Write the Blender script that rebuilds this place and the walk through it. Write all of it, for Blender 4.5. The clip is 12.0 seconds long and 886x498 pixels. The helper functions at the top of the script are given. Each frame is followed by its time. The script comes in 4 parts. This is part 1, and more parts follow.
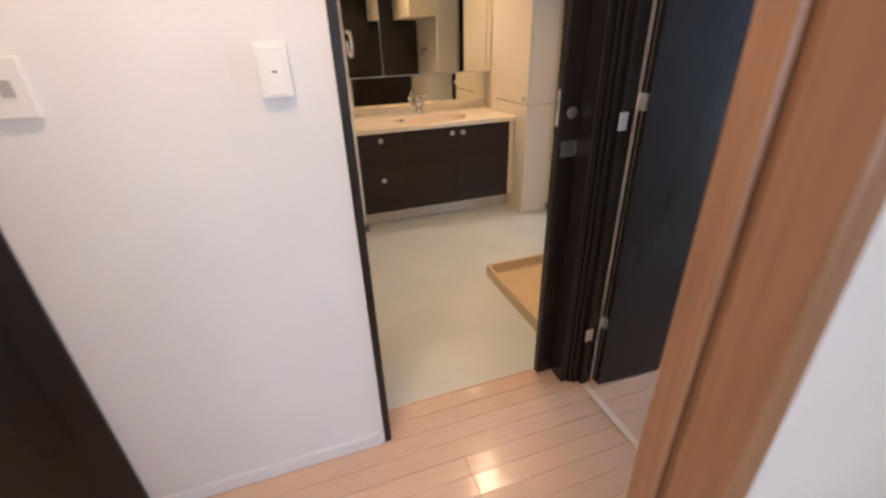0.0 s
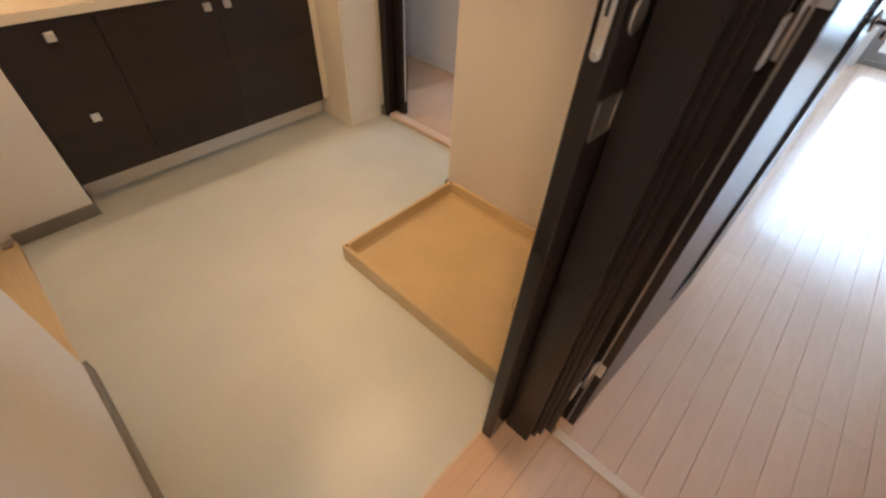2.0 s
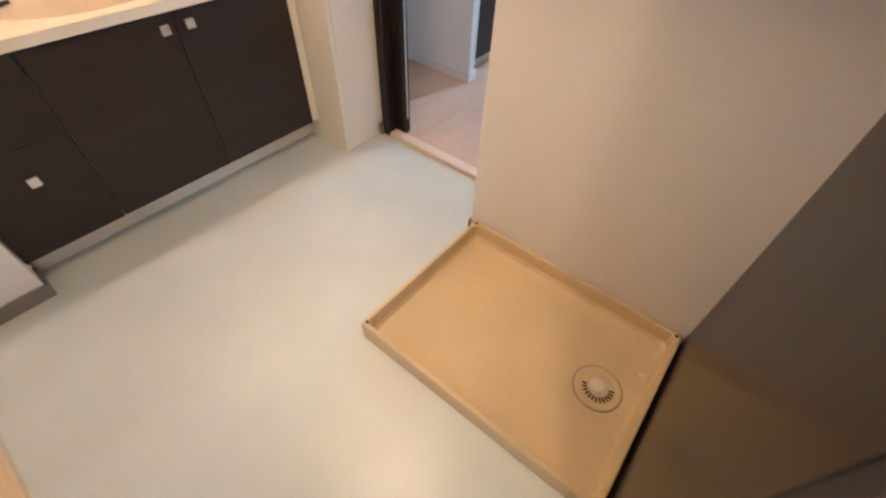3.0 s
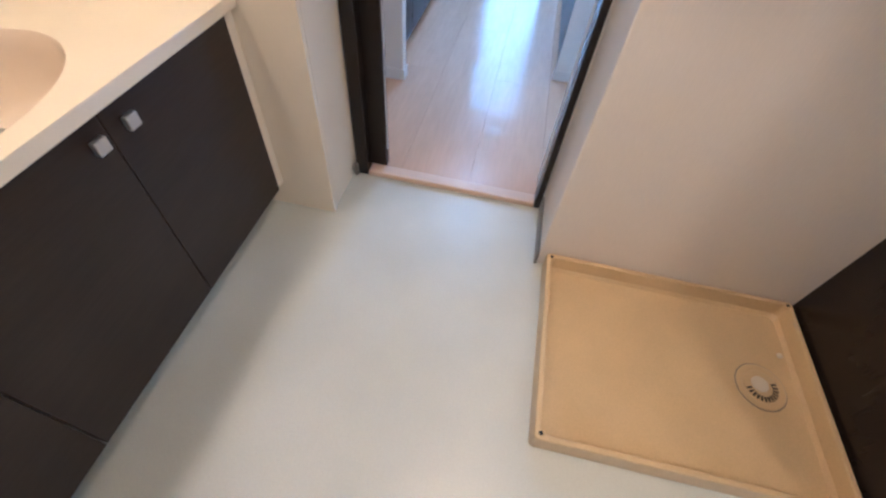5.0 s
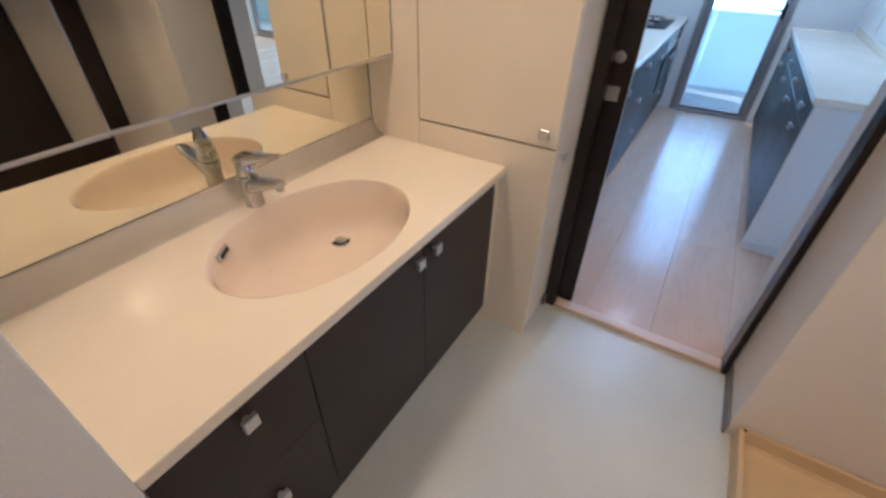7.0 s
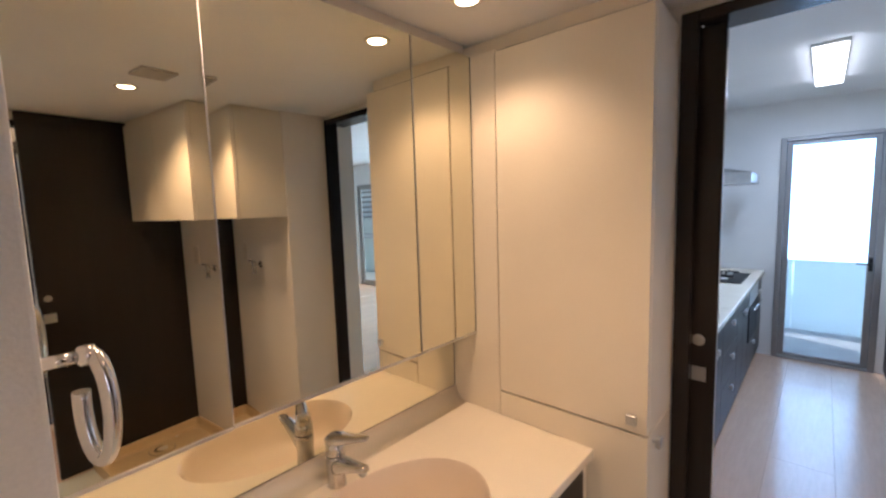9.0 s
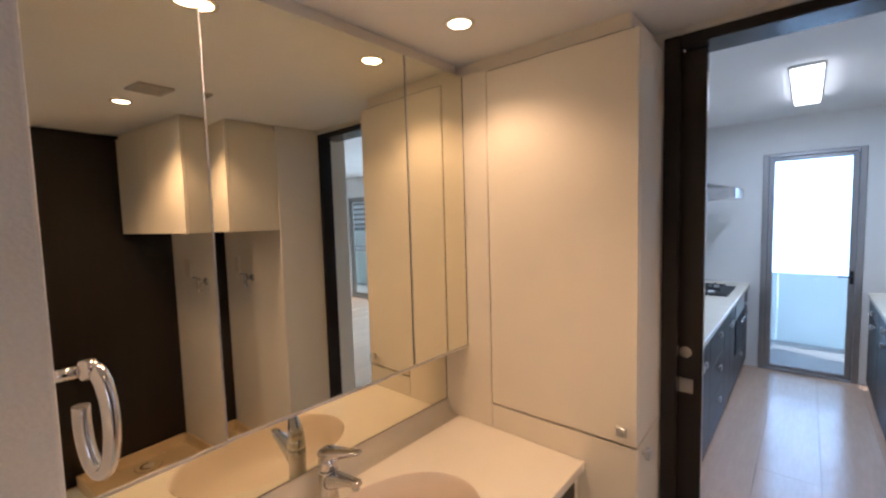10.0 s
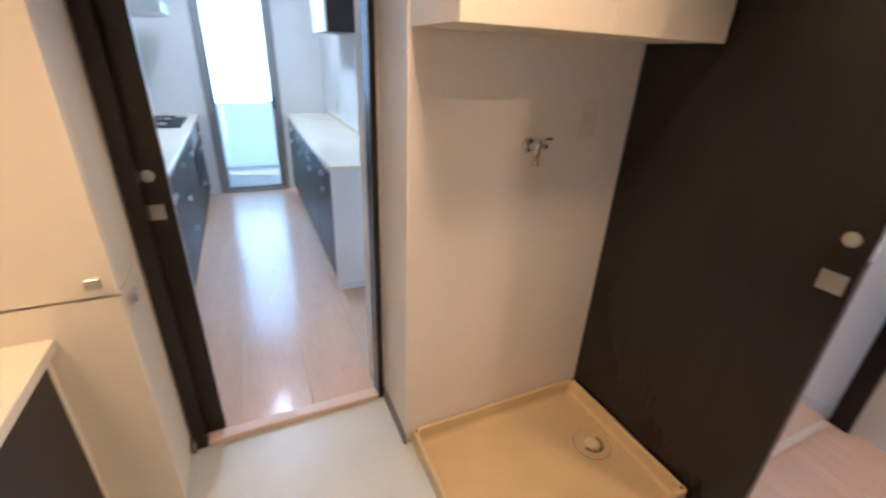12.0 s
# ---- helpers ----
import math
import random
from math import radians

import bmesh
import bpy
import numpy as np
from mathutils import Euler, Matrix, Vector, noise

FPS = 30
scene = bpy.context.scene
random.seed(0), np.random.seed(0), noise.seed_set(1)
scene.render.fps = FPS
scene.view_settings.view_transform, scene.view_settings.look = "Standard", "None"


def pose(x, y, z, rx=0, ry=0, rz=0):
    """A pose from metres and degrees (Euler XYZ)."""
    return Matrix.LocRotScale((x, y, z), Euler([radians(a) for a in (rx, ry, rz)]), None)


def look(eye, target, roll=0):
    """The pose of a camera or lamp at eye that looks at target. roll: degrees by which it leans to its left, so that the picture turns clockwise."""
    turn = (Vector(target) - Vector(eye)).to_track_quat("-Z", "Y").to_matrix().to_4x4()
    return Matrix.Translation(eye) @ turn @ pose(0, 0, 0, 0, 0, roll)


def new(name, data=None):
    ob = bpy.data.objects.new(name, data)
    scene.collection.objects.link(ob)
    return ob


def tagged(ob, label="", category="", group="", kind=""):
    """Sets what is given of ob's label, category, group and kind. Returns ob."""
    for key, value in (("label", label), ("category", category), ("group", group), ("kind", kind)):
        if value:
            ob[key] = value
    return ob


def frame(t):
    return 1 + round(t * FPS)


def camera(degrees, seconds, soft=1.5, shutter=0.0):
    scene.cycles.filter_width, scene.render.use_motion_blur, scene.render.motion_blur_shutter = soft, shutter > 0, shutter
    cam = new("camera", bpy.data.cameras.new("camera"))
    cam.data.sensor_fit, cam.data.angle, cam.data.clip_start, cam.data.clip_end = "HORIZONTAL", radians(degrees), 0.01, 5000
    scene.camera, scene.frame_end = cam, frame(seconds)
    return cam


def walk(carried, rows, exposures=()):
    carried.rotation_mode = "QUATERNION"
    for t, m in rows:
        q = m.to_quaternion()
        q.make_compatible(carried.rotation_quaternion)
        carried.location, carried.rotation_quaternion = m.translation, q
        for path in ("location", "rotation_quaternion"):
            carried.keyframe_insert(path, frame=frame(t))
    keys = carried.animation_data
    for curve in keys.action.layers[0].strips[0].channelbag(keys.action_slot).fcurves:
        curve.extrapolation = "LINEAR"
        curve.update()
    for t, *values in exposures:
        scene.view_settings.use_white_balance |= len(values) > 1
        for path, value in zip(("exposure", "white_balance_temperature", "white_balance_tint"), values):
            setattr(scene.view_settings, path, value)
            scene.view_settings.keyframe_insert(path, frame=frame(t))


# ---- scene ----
cam = camera(93.1, 12.0, soft=2.4, shutter=0.3)
PATH = [
    (0, (1.892, 2.292, 1.355), (2.439, 3.989, 0.451), -2.0),
    (0.5, (1.917, 2.621, 1.335), (2.744, 4.114, 0.293), -2.0),
    (1, (1.966, 2.907, 1.321), (3.053, 4.090, 0.129), -0.4),
    (1.5, (2.101, 3.134, 1.278), (3.232, 4.128, -0.038), 2.1),
    (2, (2.224, 3.322, 1.251), (3.301, 4.250, -0.155), 3.6),
    (2.5, (2.313, 3.516, 1.264), (3.381, 4.390, -0.182), 3.4),
    (3, (2.416, 3.741, 1.255), (3.495, 4.555, -0.217), 2.7),
    (5, (2.490, 4.647, 1.231), (3.733, 4.803, -0.329), 6.3),
    (5.5, (2.387, 4.797, 1.275), (3.717, 4.872, -0.216), 5.3),
    (6, (2.329, 4.830, 1.313), (3.707, 5.004, -0.125), 4.7),
    (6.5, (2.278, 4.828, 1.382), (3.666, 5.339, 0.036), 2.5),
    (7, (2.248, 4.860, 1.409), (3.627, 5.695, 0.227), 1.2),
    (7.5, (2.244, 4.857, 1.465), (3.629, 5.952, 0.525), -0.1),
    (9.5, (2.227, 4.851, 1.599), (3.721, 6.175, 1.473), -1.7),
    (10, (2.215, 4.841, 1.599), (3.720, 6.150, 1.450), -1.6),
    (10.5, (2.229, 4.864, 1.557), (3.766, 6.049, 1.078), -1.1),
    (11, (2.261, 4.812, 1.481), (3.946, 5.523, 0.672), -0.5),
    (11.5, (2.297, 4.773, 1.478), (4.077, 4.704, 0.570), 1.6),
    (11.8, (2.305, 4.815, 1.474), (4.035, 4.285, 0.597), 2.2),
    (12, (2.307, 4.855, 1.482), (3.950, 4.073, 0.650), 2.6),
]
walk(cam, [(t, look(eye, target, roll)) for t, eye, target, roll in PATH],
     exposures=[(0.0, 0.18, 5950, 13), (0.5, -0.02, 6200, 11), (1.0, -0.04, 6550, 11), (1.5, 0.05, 6700, 12), (2.0, 0.15, 6650, 12), (2.5, 0.38, 6050, 11), (3.2, 0.66, 5200, 10), (5.0, 0.40, 4750, 10),
                (6.0, 0.16, 4750, 10), (7.0, -0.05, 4900, 11), (7.7, -0.08, 5150, 11), (9.5, -0.05, 5700, 18), (10.5, -0.22, 5700, 16), (11.0, -0.2, 5200, 14), (11.5, 0.03, 5350, 14), (12.0, 0.44, 5600, 13)])

# ---- world, sun, lamps ----
world = bpy.data.worlds.new("world")
scene.world = world
world.use_nodes = True
wn = world.node_tree
sky = wn.nodes.new("ShaderNodeTexSky")
sky.sky_type = 'NISHITA'
sky.sun_disc = False
sky.sun_elevation, sky.sun_rotation = radians(52), radians(20)
wn.links.new(sky.outputs[0], wn.nodes["Background"].inputs[0])
wn.nodes["Background"].inputs[1].default_value = 0.15

DAY = (0.54, 0.72, 1.0)
WARM = (1.0, 0.64, 0.36)


def lamp(name, kind, place, target, power, colour, size=0.1, size_y=None, cone=None):
    data = bpy.data.lights.new(name, kind)
    data.energy, data.color = power, colour
    if kind == 'AREA':
        data.shape = 'RECTANGLE' if size_y else 'DISK'
        data.size = size
        if size_y:
            data.size_y = size_y
    elif kind == 'SPOT':
        data.spot_size, data.spot_blend, data.shadow_soft_size = radians(cone), 0.6, size
    ob = new(name, data)
    ob.matrix_world = look(place, target)
    return ob


sun_data = bpy.data.lights.new("sun", 'SUN')
sun_data.energy, sun_data.angle, sun_data.color = 3.0, radians(0.53), (1.0, 0.95, 0.88)
sun = new("sun", sun_data)
sun.matrix_world = look((0, 0, 0), (-math.sin(radians(20)) * 0.6, -math.cos(radians(20)) * 0.6, -0.79))

lamp("living_window_daylight", 'AREA', (7.56, 1.95, 1.05), (4.0, 2.1, 0.9), 78, DAY, 2.4, 1.8)
# added fill lamp for the start room, in an assumed window out of view
lamp("unseen_room_fill", 'AREA', (1.35, 0.34, 1.35), (1.7, 3.0, 0.9), 24, (0.95, 0.94, 0.97), 1.5, 1.2)
DOWNLIGHTS = [(3.262, 5.66), (2.68, 5.66), (2.93, 4.47)]
for lx, ly in DOWNLIGHTS:
    lamp("downlight_beam", 'SPOT', (lx, ly, 2.175), (lx, ly, 0), 23 if ly > 5 else 58, WARM, 0.07 if ly > 5 else 0.10, cone=130)
lamp("kitchen_panel_light", 'AREA', (6.10, 4.868, 2.395), (6.10, 4.868, 0), 17, (0.60, 0.78, 1.0), 1.0, 0.14)
lamp("corridor_light", 'AREA', (1.75, 2.98, 2.435), (1.75, 2.98, 0), 14, (1.0, 0.67, 0.41), 0.14)


# ---- materials ----
def material(name, colour, rough=0.5, metal=0.0, vary=0.06, scale=6.0, fine=0.0, fine_scale=300.0, bump=0.0, stretch=(1, 1, 1), coat=0.0,
             per_piece=0.0, rough_vary=0.08, emission=None, glow=0.0, spec=0.5, wave=0.0):
    m = bpy.data.materials.new(name)
    m.use_nodes = True
    nt = m.node_tree
    b = nt.nodes["Principled BSDF"]
    b.inputs["Metallic"].default_value = metal
    b.inputs["Roughness"].default_value = rough
    b.inputs["Specular IOR Level"].default_value = spec
    b.inputs["Coat Weight"].default_value = coat
    b.inputs["Coat Roughness"].default_value = 0.10
    geo = nt.nodes.new("ShaderNodeTexCoord")
    mp = nt.nodes.new("ShaderNodeMapping")
    mp.inputs["Scale"].default_value = stretch
    nt.links.new(geo.outputs["Object"], mp.inputs["Vector"])
    big = nt.nodes.new("ShaderNodeTexNoise")
    big.inputs["Scale"].default_value, big.inputs["Detail"].default_value = scale, 5.0
    small = nt.nodes.new("ShaderNodeTexNoise")
    small.inputs["Scale"].default_value, small.inputs["Detail"].default_value = fine_scale, 3.0
    for n in (big, small):
        nt.links.new(mp.outputs[0], n.inputs["Vector"])
    mix = nt.nodes.new("ShaderNodeMix")
    mix.data_type = 'RGBA'
    lo = [max(0.0, c * (1 - vary)) for c in colour]
    hi = [min(1.0, c * (1 + vary)) for c in colour]
    mix.inputs[6].default_value, mix.inputs[7].default_value = (*lo, 1), (*hi, 1)
    ramp = nt.nodes.new("ShaderNodeMapRange")
    ramp.inputs[1].default_value, ramp.inputs[2].default_value = 0.3, 0.7
    nt.links.new(big.outputs[0], ramp.inputs[0])
    nt.links.new(ramp.outputs[0], mix.inputs[0])
    out = mix.outputs[2]
    if fine:
        m2 = nt.nodes.new("ShaderNodeMix")
        m2.data_type, m2.blend_type = 'RGBA', 'MULTIPLY'
        m2.inputs[0].default_value = 1.0
        r2 = nt.nodes.new("ShaderNodeMapRange")
        r2.inputs[1].default_value, r2.inputs[2].default_value = 0.3, 0.7
        r2.inputs[3].default_value, r2.inputs[4].default_value = 1 - fine, 1 + fine * 0.3
        nt.links.new(small.outputs[0], r2.inputs[0])
        nt.links.new(out, m2.inputs[6])
        nt.links.new(r2.outputs[0], m2.inputs[7])
        out = m2.outputs[2]
    if per_piece:
        info = nt.nodes.new("ShaderNodeObjectInfo")
        m3 = nt.nodes.new("ShaderNodeMix")
        m3.data_type, m3.blend_type = 'RGBA', 'MULTIPLY'
        m3.inputs[0].default_value = 1.0
        r3 = nt.nodes.new("ShaderNodeMapRange")
        r3.inputs[3].default_value, r3.inputs[4].default_value = 1 - per_piece, 1 + per_piece * 0.6
        nt.links.new(info.outputs["Random"], r3.inputs[0])
        nt.links.new(out, m3.inputs[6])
        nt.links.new(r3.outputs[0], m3.inputs[7])
        out = m3.outputs[2]
    nt.links.new(out, b.inputs["Base Color"])
    if rough_vary and not metal:
        r4 = nt.nodes.new("ShaderNodeMapRange")
        r4.inputs[3].default_value, r4.inputs[4].default_value = max(0.02, rough - rough_vary), min(1, rough + rough_vary)
        nt.links.new(big.outputs[0], r4.inputs[0])
        nt.links.new(r4.outputs[0], b.inputs["Roughness"])
    if bump:
        bn = nt.nodes.new("ShaderNodeBump")
        bn.inputs["Strength"].default_value, bn.inputs["Distance"].default_value = bump, 0.002
        nt.links.new(small.outputs[0], bn.inputs["Height"])
        nt.links.new(bn.outputs[0], b.inputs["Normal"])
    if wave:
        slow = nt.nodes.new("ShaderNodeTexNoise")
        slow.inputs["Scale"].default_value, slow.inputs["Detail"].default_value = 6.0, 2.0
        nt.links.new(geo.outputs["Object"], slow.inputs["Vector"])
        wb = nt.nodes.new("ShaderNodeBump")
        wb.inputs["Strength"].default_value, wb.inputs["Distance"].default_value = wave, 0.01
        nt.links.new(slow.outputs[0], wb.inputs["Height"])
        if b.inputs["Normal"].links:
            nt.links.new(b.inputs["Normal"].links[0].from_socket, wb.inputs["Normal"])
        nt.links.new(wb.outputs[0], b.inputs["Normal"])
        nt.links.new(wb.outputs[0], b.inputs["Coat Normal"])
    if emission:
        b.inputs["Emission Color"].default_value = (*emission, 1)
        b.inputs["Emission Strength"].default_value = glow
    return m


def glass_material(name, tint, rough):
    m = bpy.data.materials.new(name)
    m.use_nodes = True
    b = m.node_tree.nodes["Principled BSDF"]
    b.inputs["Base Color"].default_value = (*tint, 1)
    b.inputs["Roughness"].default_value = rough
    b.inputs["Transmission Weight"].default_value = 1.0
    b.inputs["IOR"].default_value = 1.2
    return m


WALLPAPER = material("white_wallpaper", (0.78, 0.77, 0.74), 0.75, vary=0.03, scale=2.5, fine=0.05, fine_scale=260, bump=0.25)
GLOSSBOARD = material("semi_gloss_white_board", (0.77, 0.72, 0.66), 0.36, vary=0.02, scale=3, fine=0.03, fine_scale=200, bump=0.04, stretch=(1, 1, 0.15), rough_vary=0.08)
CEILING = material("white_ceiling_paper", (0.78, 0.77, 0.74), 0.85, vary=0.03, scale=2.0, fine=0.04, fine_scale=220, bump=0.2)
VINYL = material("grey_green_sheet_vinyl", (0.575, 0.595, 0.545), 0.34, vary=0.05, scale=3.0, fine=0.05, fine_scale=160, bump=0.03, rough_vary=0.06)
PLANK = material("pale_beech_flooring", (0.66, 0.45, 0.312), 0.25, spec=0.36, coat=0.22, vary=0.055, scale=9.0, fine=0.06, fine_scale=60, bump=0.02, stretch=(0.12, 1, 1), per_piece=0.03, rough_vary=0.07, wave=0.42)
SUBFLOOR = material("brown_joint_board", (0.42, 0.29, 0.20), 0.8, vary=0.1)
DARK = material("dark_brown_wood_veneer", (0.0175, 0.0135, 0.0120), 0.27, spec=0.34, vary=0.07, scale=14, fine=0.05, fine_scale=90, stretch=(1, 1, 0.06), rough_vary=0.0)
ESPRESSO = material("espresso_cabinet_front", (0.029, 0.019, 0.015), 0.42, spec=0.35, vary=0.15, scale=10, fine=0.2, fine_scale=120, bump=0.02, stretch=(0.08, 1, 1), rough_vary=0.06)
OAK = material("orange_brown_oak_casing", (0.36, 0.18, 0.09), 0.38, vary=0.14, scale=12, fine=0.18, fine_scale=110, bump=0.05, stretch=(1, 1, 0.05))
CREAM = material("cream_melamine_board", (0.76, 0.685, 0.545), 0.38, vary=0.025, scale=3, fine=0.015, fine_scale=150, bump=0.01)
COUNTER = material("white_artificial_marble", (0.82, 0.745, 0.595), 0.22, vary=0.02, scale=6, fine=0.03, fine_scale=400, rough_vary=0.04)
BASIN = material("pinkish_white_basin", (0.78, 0.68, 0.555), 0.14, vary=0.03, scale=5, fine=0.02, fine_scale=300, rough_vary=0.04)
PAN = material("yellow_beige_moulded_plastic", (0.63, 0.475, 0.265), 0.34, vary=0.06, scale=5, fine=0.07, fine_scale=180, bump=0.06)
CHROME = material("polished_chrome", (0.60, 0.60, 0.60), 0.11, 1.0, vary=0.02)
STEEL = material("brushed_steel", (0.62, 0.62, 0.61), 0.30, 1.0, vary=0.06, scale=30, stretch=(0.2, 1, 1))
SATIN = material("satin_nickel", (0.70, 0.69, 0.66), 0.38, 1.0, vary=0.04, scale=40)
DULL = material("dull_nickel", (0.44, 0.43, 0.41), 0.42, 1.0, vary=0.05, scale=40)
MIRROR = material("silvered_mirror", (0.87, 0.845, 0.69), 0.0, 1.0, vary=0.0)
BLACK = material("black_void", (0.012, 0.012, 0.012), 0.6, vary=0.2)
SKIRT = material("grey_vinyl_skirting", (0.20, 0.185, 0.165), 0.5, vary=0.1, scale=8, fine=0.08)
SILL = material("yellow_beige_sill_board", (0.66, 0.50, 0.30), 0.35, vary=0.08, scale=8, fine=0.08, fine_scale=120, stretch=(1, 0.1, 1))
WSKIRT = material("white_skirting", (0.74, 0.73, 0.71), 0.45, vary=0.03)
PLATE = material("ivory_switch_plastic", (0.78, 0.76, 0.70), 0.35, vary=0.02)
IVORY = material("beige_socket_plastic", (0.68, 0.62, 0.52), 0.4, vary=0.04)
TRIM = material("beige_floor_strip", (0.66, 0.53, 0.40), 0.3, vary=0.05)
ALU = material("grey_aluminium_sash", (0.34, 0.33, 0.32), 0.42, 0.6, vary=0.06)
GLASS = glass_material("clear_glass", (0.96, 0.99, 0.98), 0.0)
OBSCURE = glass_material("finely_obscured_glass", (0.96, 0.99, 0.98), 0.09)
SILLWOOD = material("pale_varnished_sill_wood", (0.70, 0.53, 0.41), 0.40, vary=0.05, scale=8, fine=0.05, fine_scale=90, stretch=(1, 0.12, 1))
FROST = material("frosted_glass", (0.80, 0.86, 0.87), 0.35, vary=0.03, scale=4)
FROST.node_tree.nodes["Principled BSDF"].inputs["Transmission Weight"].default_value = 0.12
PARAPET = material("pale_green_parapet_panel", (0.78, 0.86, 0.82), 0.55, vary=0.04, scale=2)
PARAPET.node_tree.nodes["Principled BSDF"].inputs["Transmission Weight"].default_value = 0.35
DECK = material("pale_balcony_sheet", (0.50, 0.52, 0.51), 0.6, vary=0.08, scale=4, fine=0.1)
BLIND = material("white_blind_slat", (0.80, 0.82, 0.84), 0.5, vary=0.03)
GLOW = material("warm_lamp_lens", (0.9, 0.85, 0.75), 0.4, emission=(1.0, 0.74, 0.45), glow=22)
COOLGLOW = material("cool_lamp_diffuser", (0.9, 0.9, 0.9), 0.5, emission=(0.93, 0.97, 1.0), glow=9)
VENTMAT = material("grey_vent_plastic", (0.42, 0.40, 0.36), 0.5, vary=0.05)
FACADE = material("pale_distant_render", (0.62, 0.64, 0.66), 0.8, vary=0.1, scale=0.5)


# ---- mesh helpers ----
def boxes(specs, bevel=0.0, segments=1):
    """One bmesh of boxes (x0, x1, y0, y1, z0, z1), each with bevelled edges."""
    whole = bmesh.new()
    for x0, x1, y0, y1, z0, z1 in specs:
        one = bmesh.new()
        bmesh.ops.create_cube(one, size=1)
        for v in one.verts:
            v.co = Vector((x0 if v.co.x < 0 else x1, y0 if v.co.y < 0 else y1, z0 if v.co.z < 0 else z1))
        if bevel:
            b = min(bevel, 0.45 * min(x1 - x0, y1 - y0, z1 - z0))
            bmesh.ops.bevel(one, geom=list(one.edges), offset=b, segments=segments, profile=0.6, affect='EDGES')
        tmp = bpy.data.meshes.new("tmp")
        one.to_mesh(tmp)
        one.free()
        whole.from_mesh(tmp)
        bpy.data.meshes.remove(tmp)
    bmesh.ops.recalc_face_normals(whole, faces=whole.faces)
    return whole


def lathe(profile, centre, axis='z', n=32):
    """A turned body: profile of (radius, height) pairs round an axis through centre."""
    bm = bmesh.new()
    rings = []
    for r, hgt in profile:
        ring = []
        for k in range(n):
            a = 2 * math.pi * k / n
            p = (r * math.cos(a), r * math.sin(a), hgt)
            if axis == 'x':
                p = (p[2], p[0], p[1])
            elif axis == 'y':
                p = (p[0], p[2], p[1])
            ring.append(bm.verts.new(Vector(p) + Vector(centre)))
        rings.append(ring)
    for a, b in zip(rings, rings[1:]):
        for k in range(n):
            bm.faces.new((a[k], a[(k + 1) % n], b[(k + 1) % n], b[k]))
    bm.faces.new(rings[0])
    bm.faces.new(rings[-1])
    bmesh.ops.recalc_face_normals(bm, faces=bm.faces)
    for f in bm.faces:
        f.smooth = len(f.verts) == 4
    return bm


def tube(points, radius, n=12):
    """A round bar along a line of points; radius a number or one per point."""
    bm = bmesh.new()
    pts = [Vector(p) for p in points]
    rad = radius if isinstance(radius, (list, tuple)) else [radius] * len(pts)
    rings = []
    side = None
    for i, p in enumerate(pts):
        d = (pts[min(i + 1, len(pts) - 1)] - pts[max(i - 1, 0)]).normalized()
        if side is None:
            side = d.orthogonal().normalized()
        side = (side - d * side.dot(d)).normalized()
        other = d.cross(side)
        rings.append([bm.verts.new(p + rad[i] * (math.cos(2 * math.pi * k / n) * side + math.sin(2 * math.pi * k / n) * other)) for k in range(n)])
    for a, b in zip(rings, rings[1:]):
        for k in range(n):
            f = bm.faces.new((a[k], a[(k + 1) % n], b[(k + 1) % n], b[k]))
            f.smooth = True
    bm.faces.new(rings[0])
    bm.faces.new(rings[-1])
    bmesh.ops.recalc_face_normals(bm, faces=bm.faces)
    return bm


def merge(*parts_in):
    bm = bmesh.new()
    for p in parts_in:
        tmp = bpy.data.meshes.new("tmp")
        p.to_mesh(tmp)
        p.free()
        bm.from_mesh(tmp)
        bpy.data.meshes.remove(tmp)
    return bm


def origin_of(ob):
    while ob.parent:
        ob = ob.parent
    return ob.location.copy()


def part(name, bm, mat, parent, label=""):
    """One mesh, given in world metres, under a thing or a part."""
    bmesh.ops.translate(bm, verts=bm.verts, vec=-origin_of(parent))
    me = bpy.data.meshes.new(name)
    bm.to_mesh(me)
    bm.free()
    me.materials.append(mat)
    ob = new(name, me)
    ob.parent = parent
    if label:
        ob["label"] = label
    return ob


def thing(name, place, label, category, group="", kind=""):
    ob = new(name)
    ob.empty_display_size = 0.05
    ob.location = place
    return tagged(ob, label, category, group, kind)


def solid(name, bm, mat, label, category, kind="structure", group=""):
    """A top-level mesh in world metres."""
    me = bpy.data.meshes.new(name)
    bm.to_mesh(me)
    bm.free()
    me.materials.append(mat)
    return tagged(new(name, me), label, category, group, kind)


# ---- structure ----
TOP, LOW = 2.45, 2.19      # ceilings: living, kitchen, corridor; washroom
solid("floor", boxes([(0.4, 7.6, 0.3, 6.1, -0.12, -0.012), (3.95, 7.6, -0.65, 0.3, -0.12, -0.012)]), SUBFLOOR, "dark board under the flooring strips", "floor")
solid("floor_washroom", boxes([(1.88, 3.80, 3.545, 6.00, -0.012, 0.0)]), VINYL, "pale grey-green sheet vinyl washroom floor", "floor")
solid("ceiling", boxes([(0.4, 7.6, 0.3, 6.1, TOP, TOP + 0.1), (3.95, 7.6, -0.65, 0.3, TOP, TOP + 0.1)]), CEILING, "white papered ceiling", "ceiling")
solid("ceiling_washroom", boxes([(1.985, 3.80, 3.50, 6.00, LOW, LOW + 0.06)]), CEILING, "low white papered washroom ceiling", "ceiling")
solid("wall_north", boxes([(1.75, 3.86, 6.00, 6.07, 0, TOP), (3.86, 7.60, 5.95, 6.07, 0, TOP)]), WALLPAPER, "white papered wall behind the washbasin and kitchen", "wall")
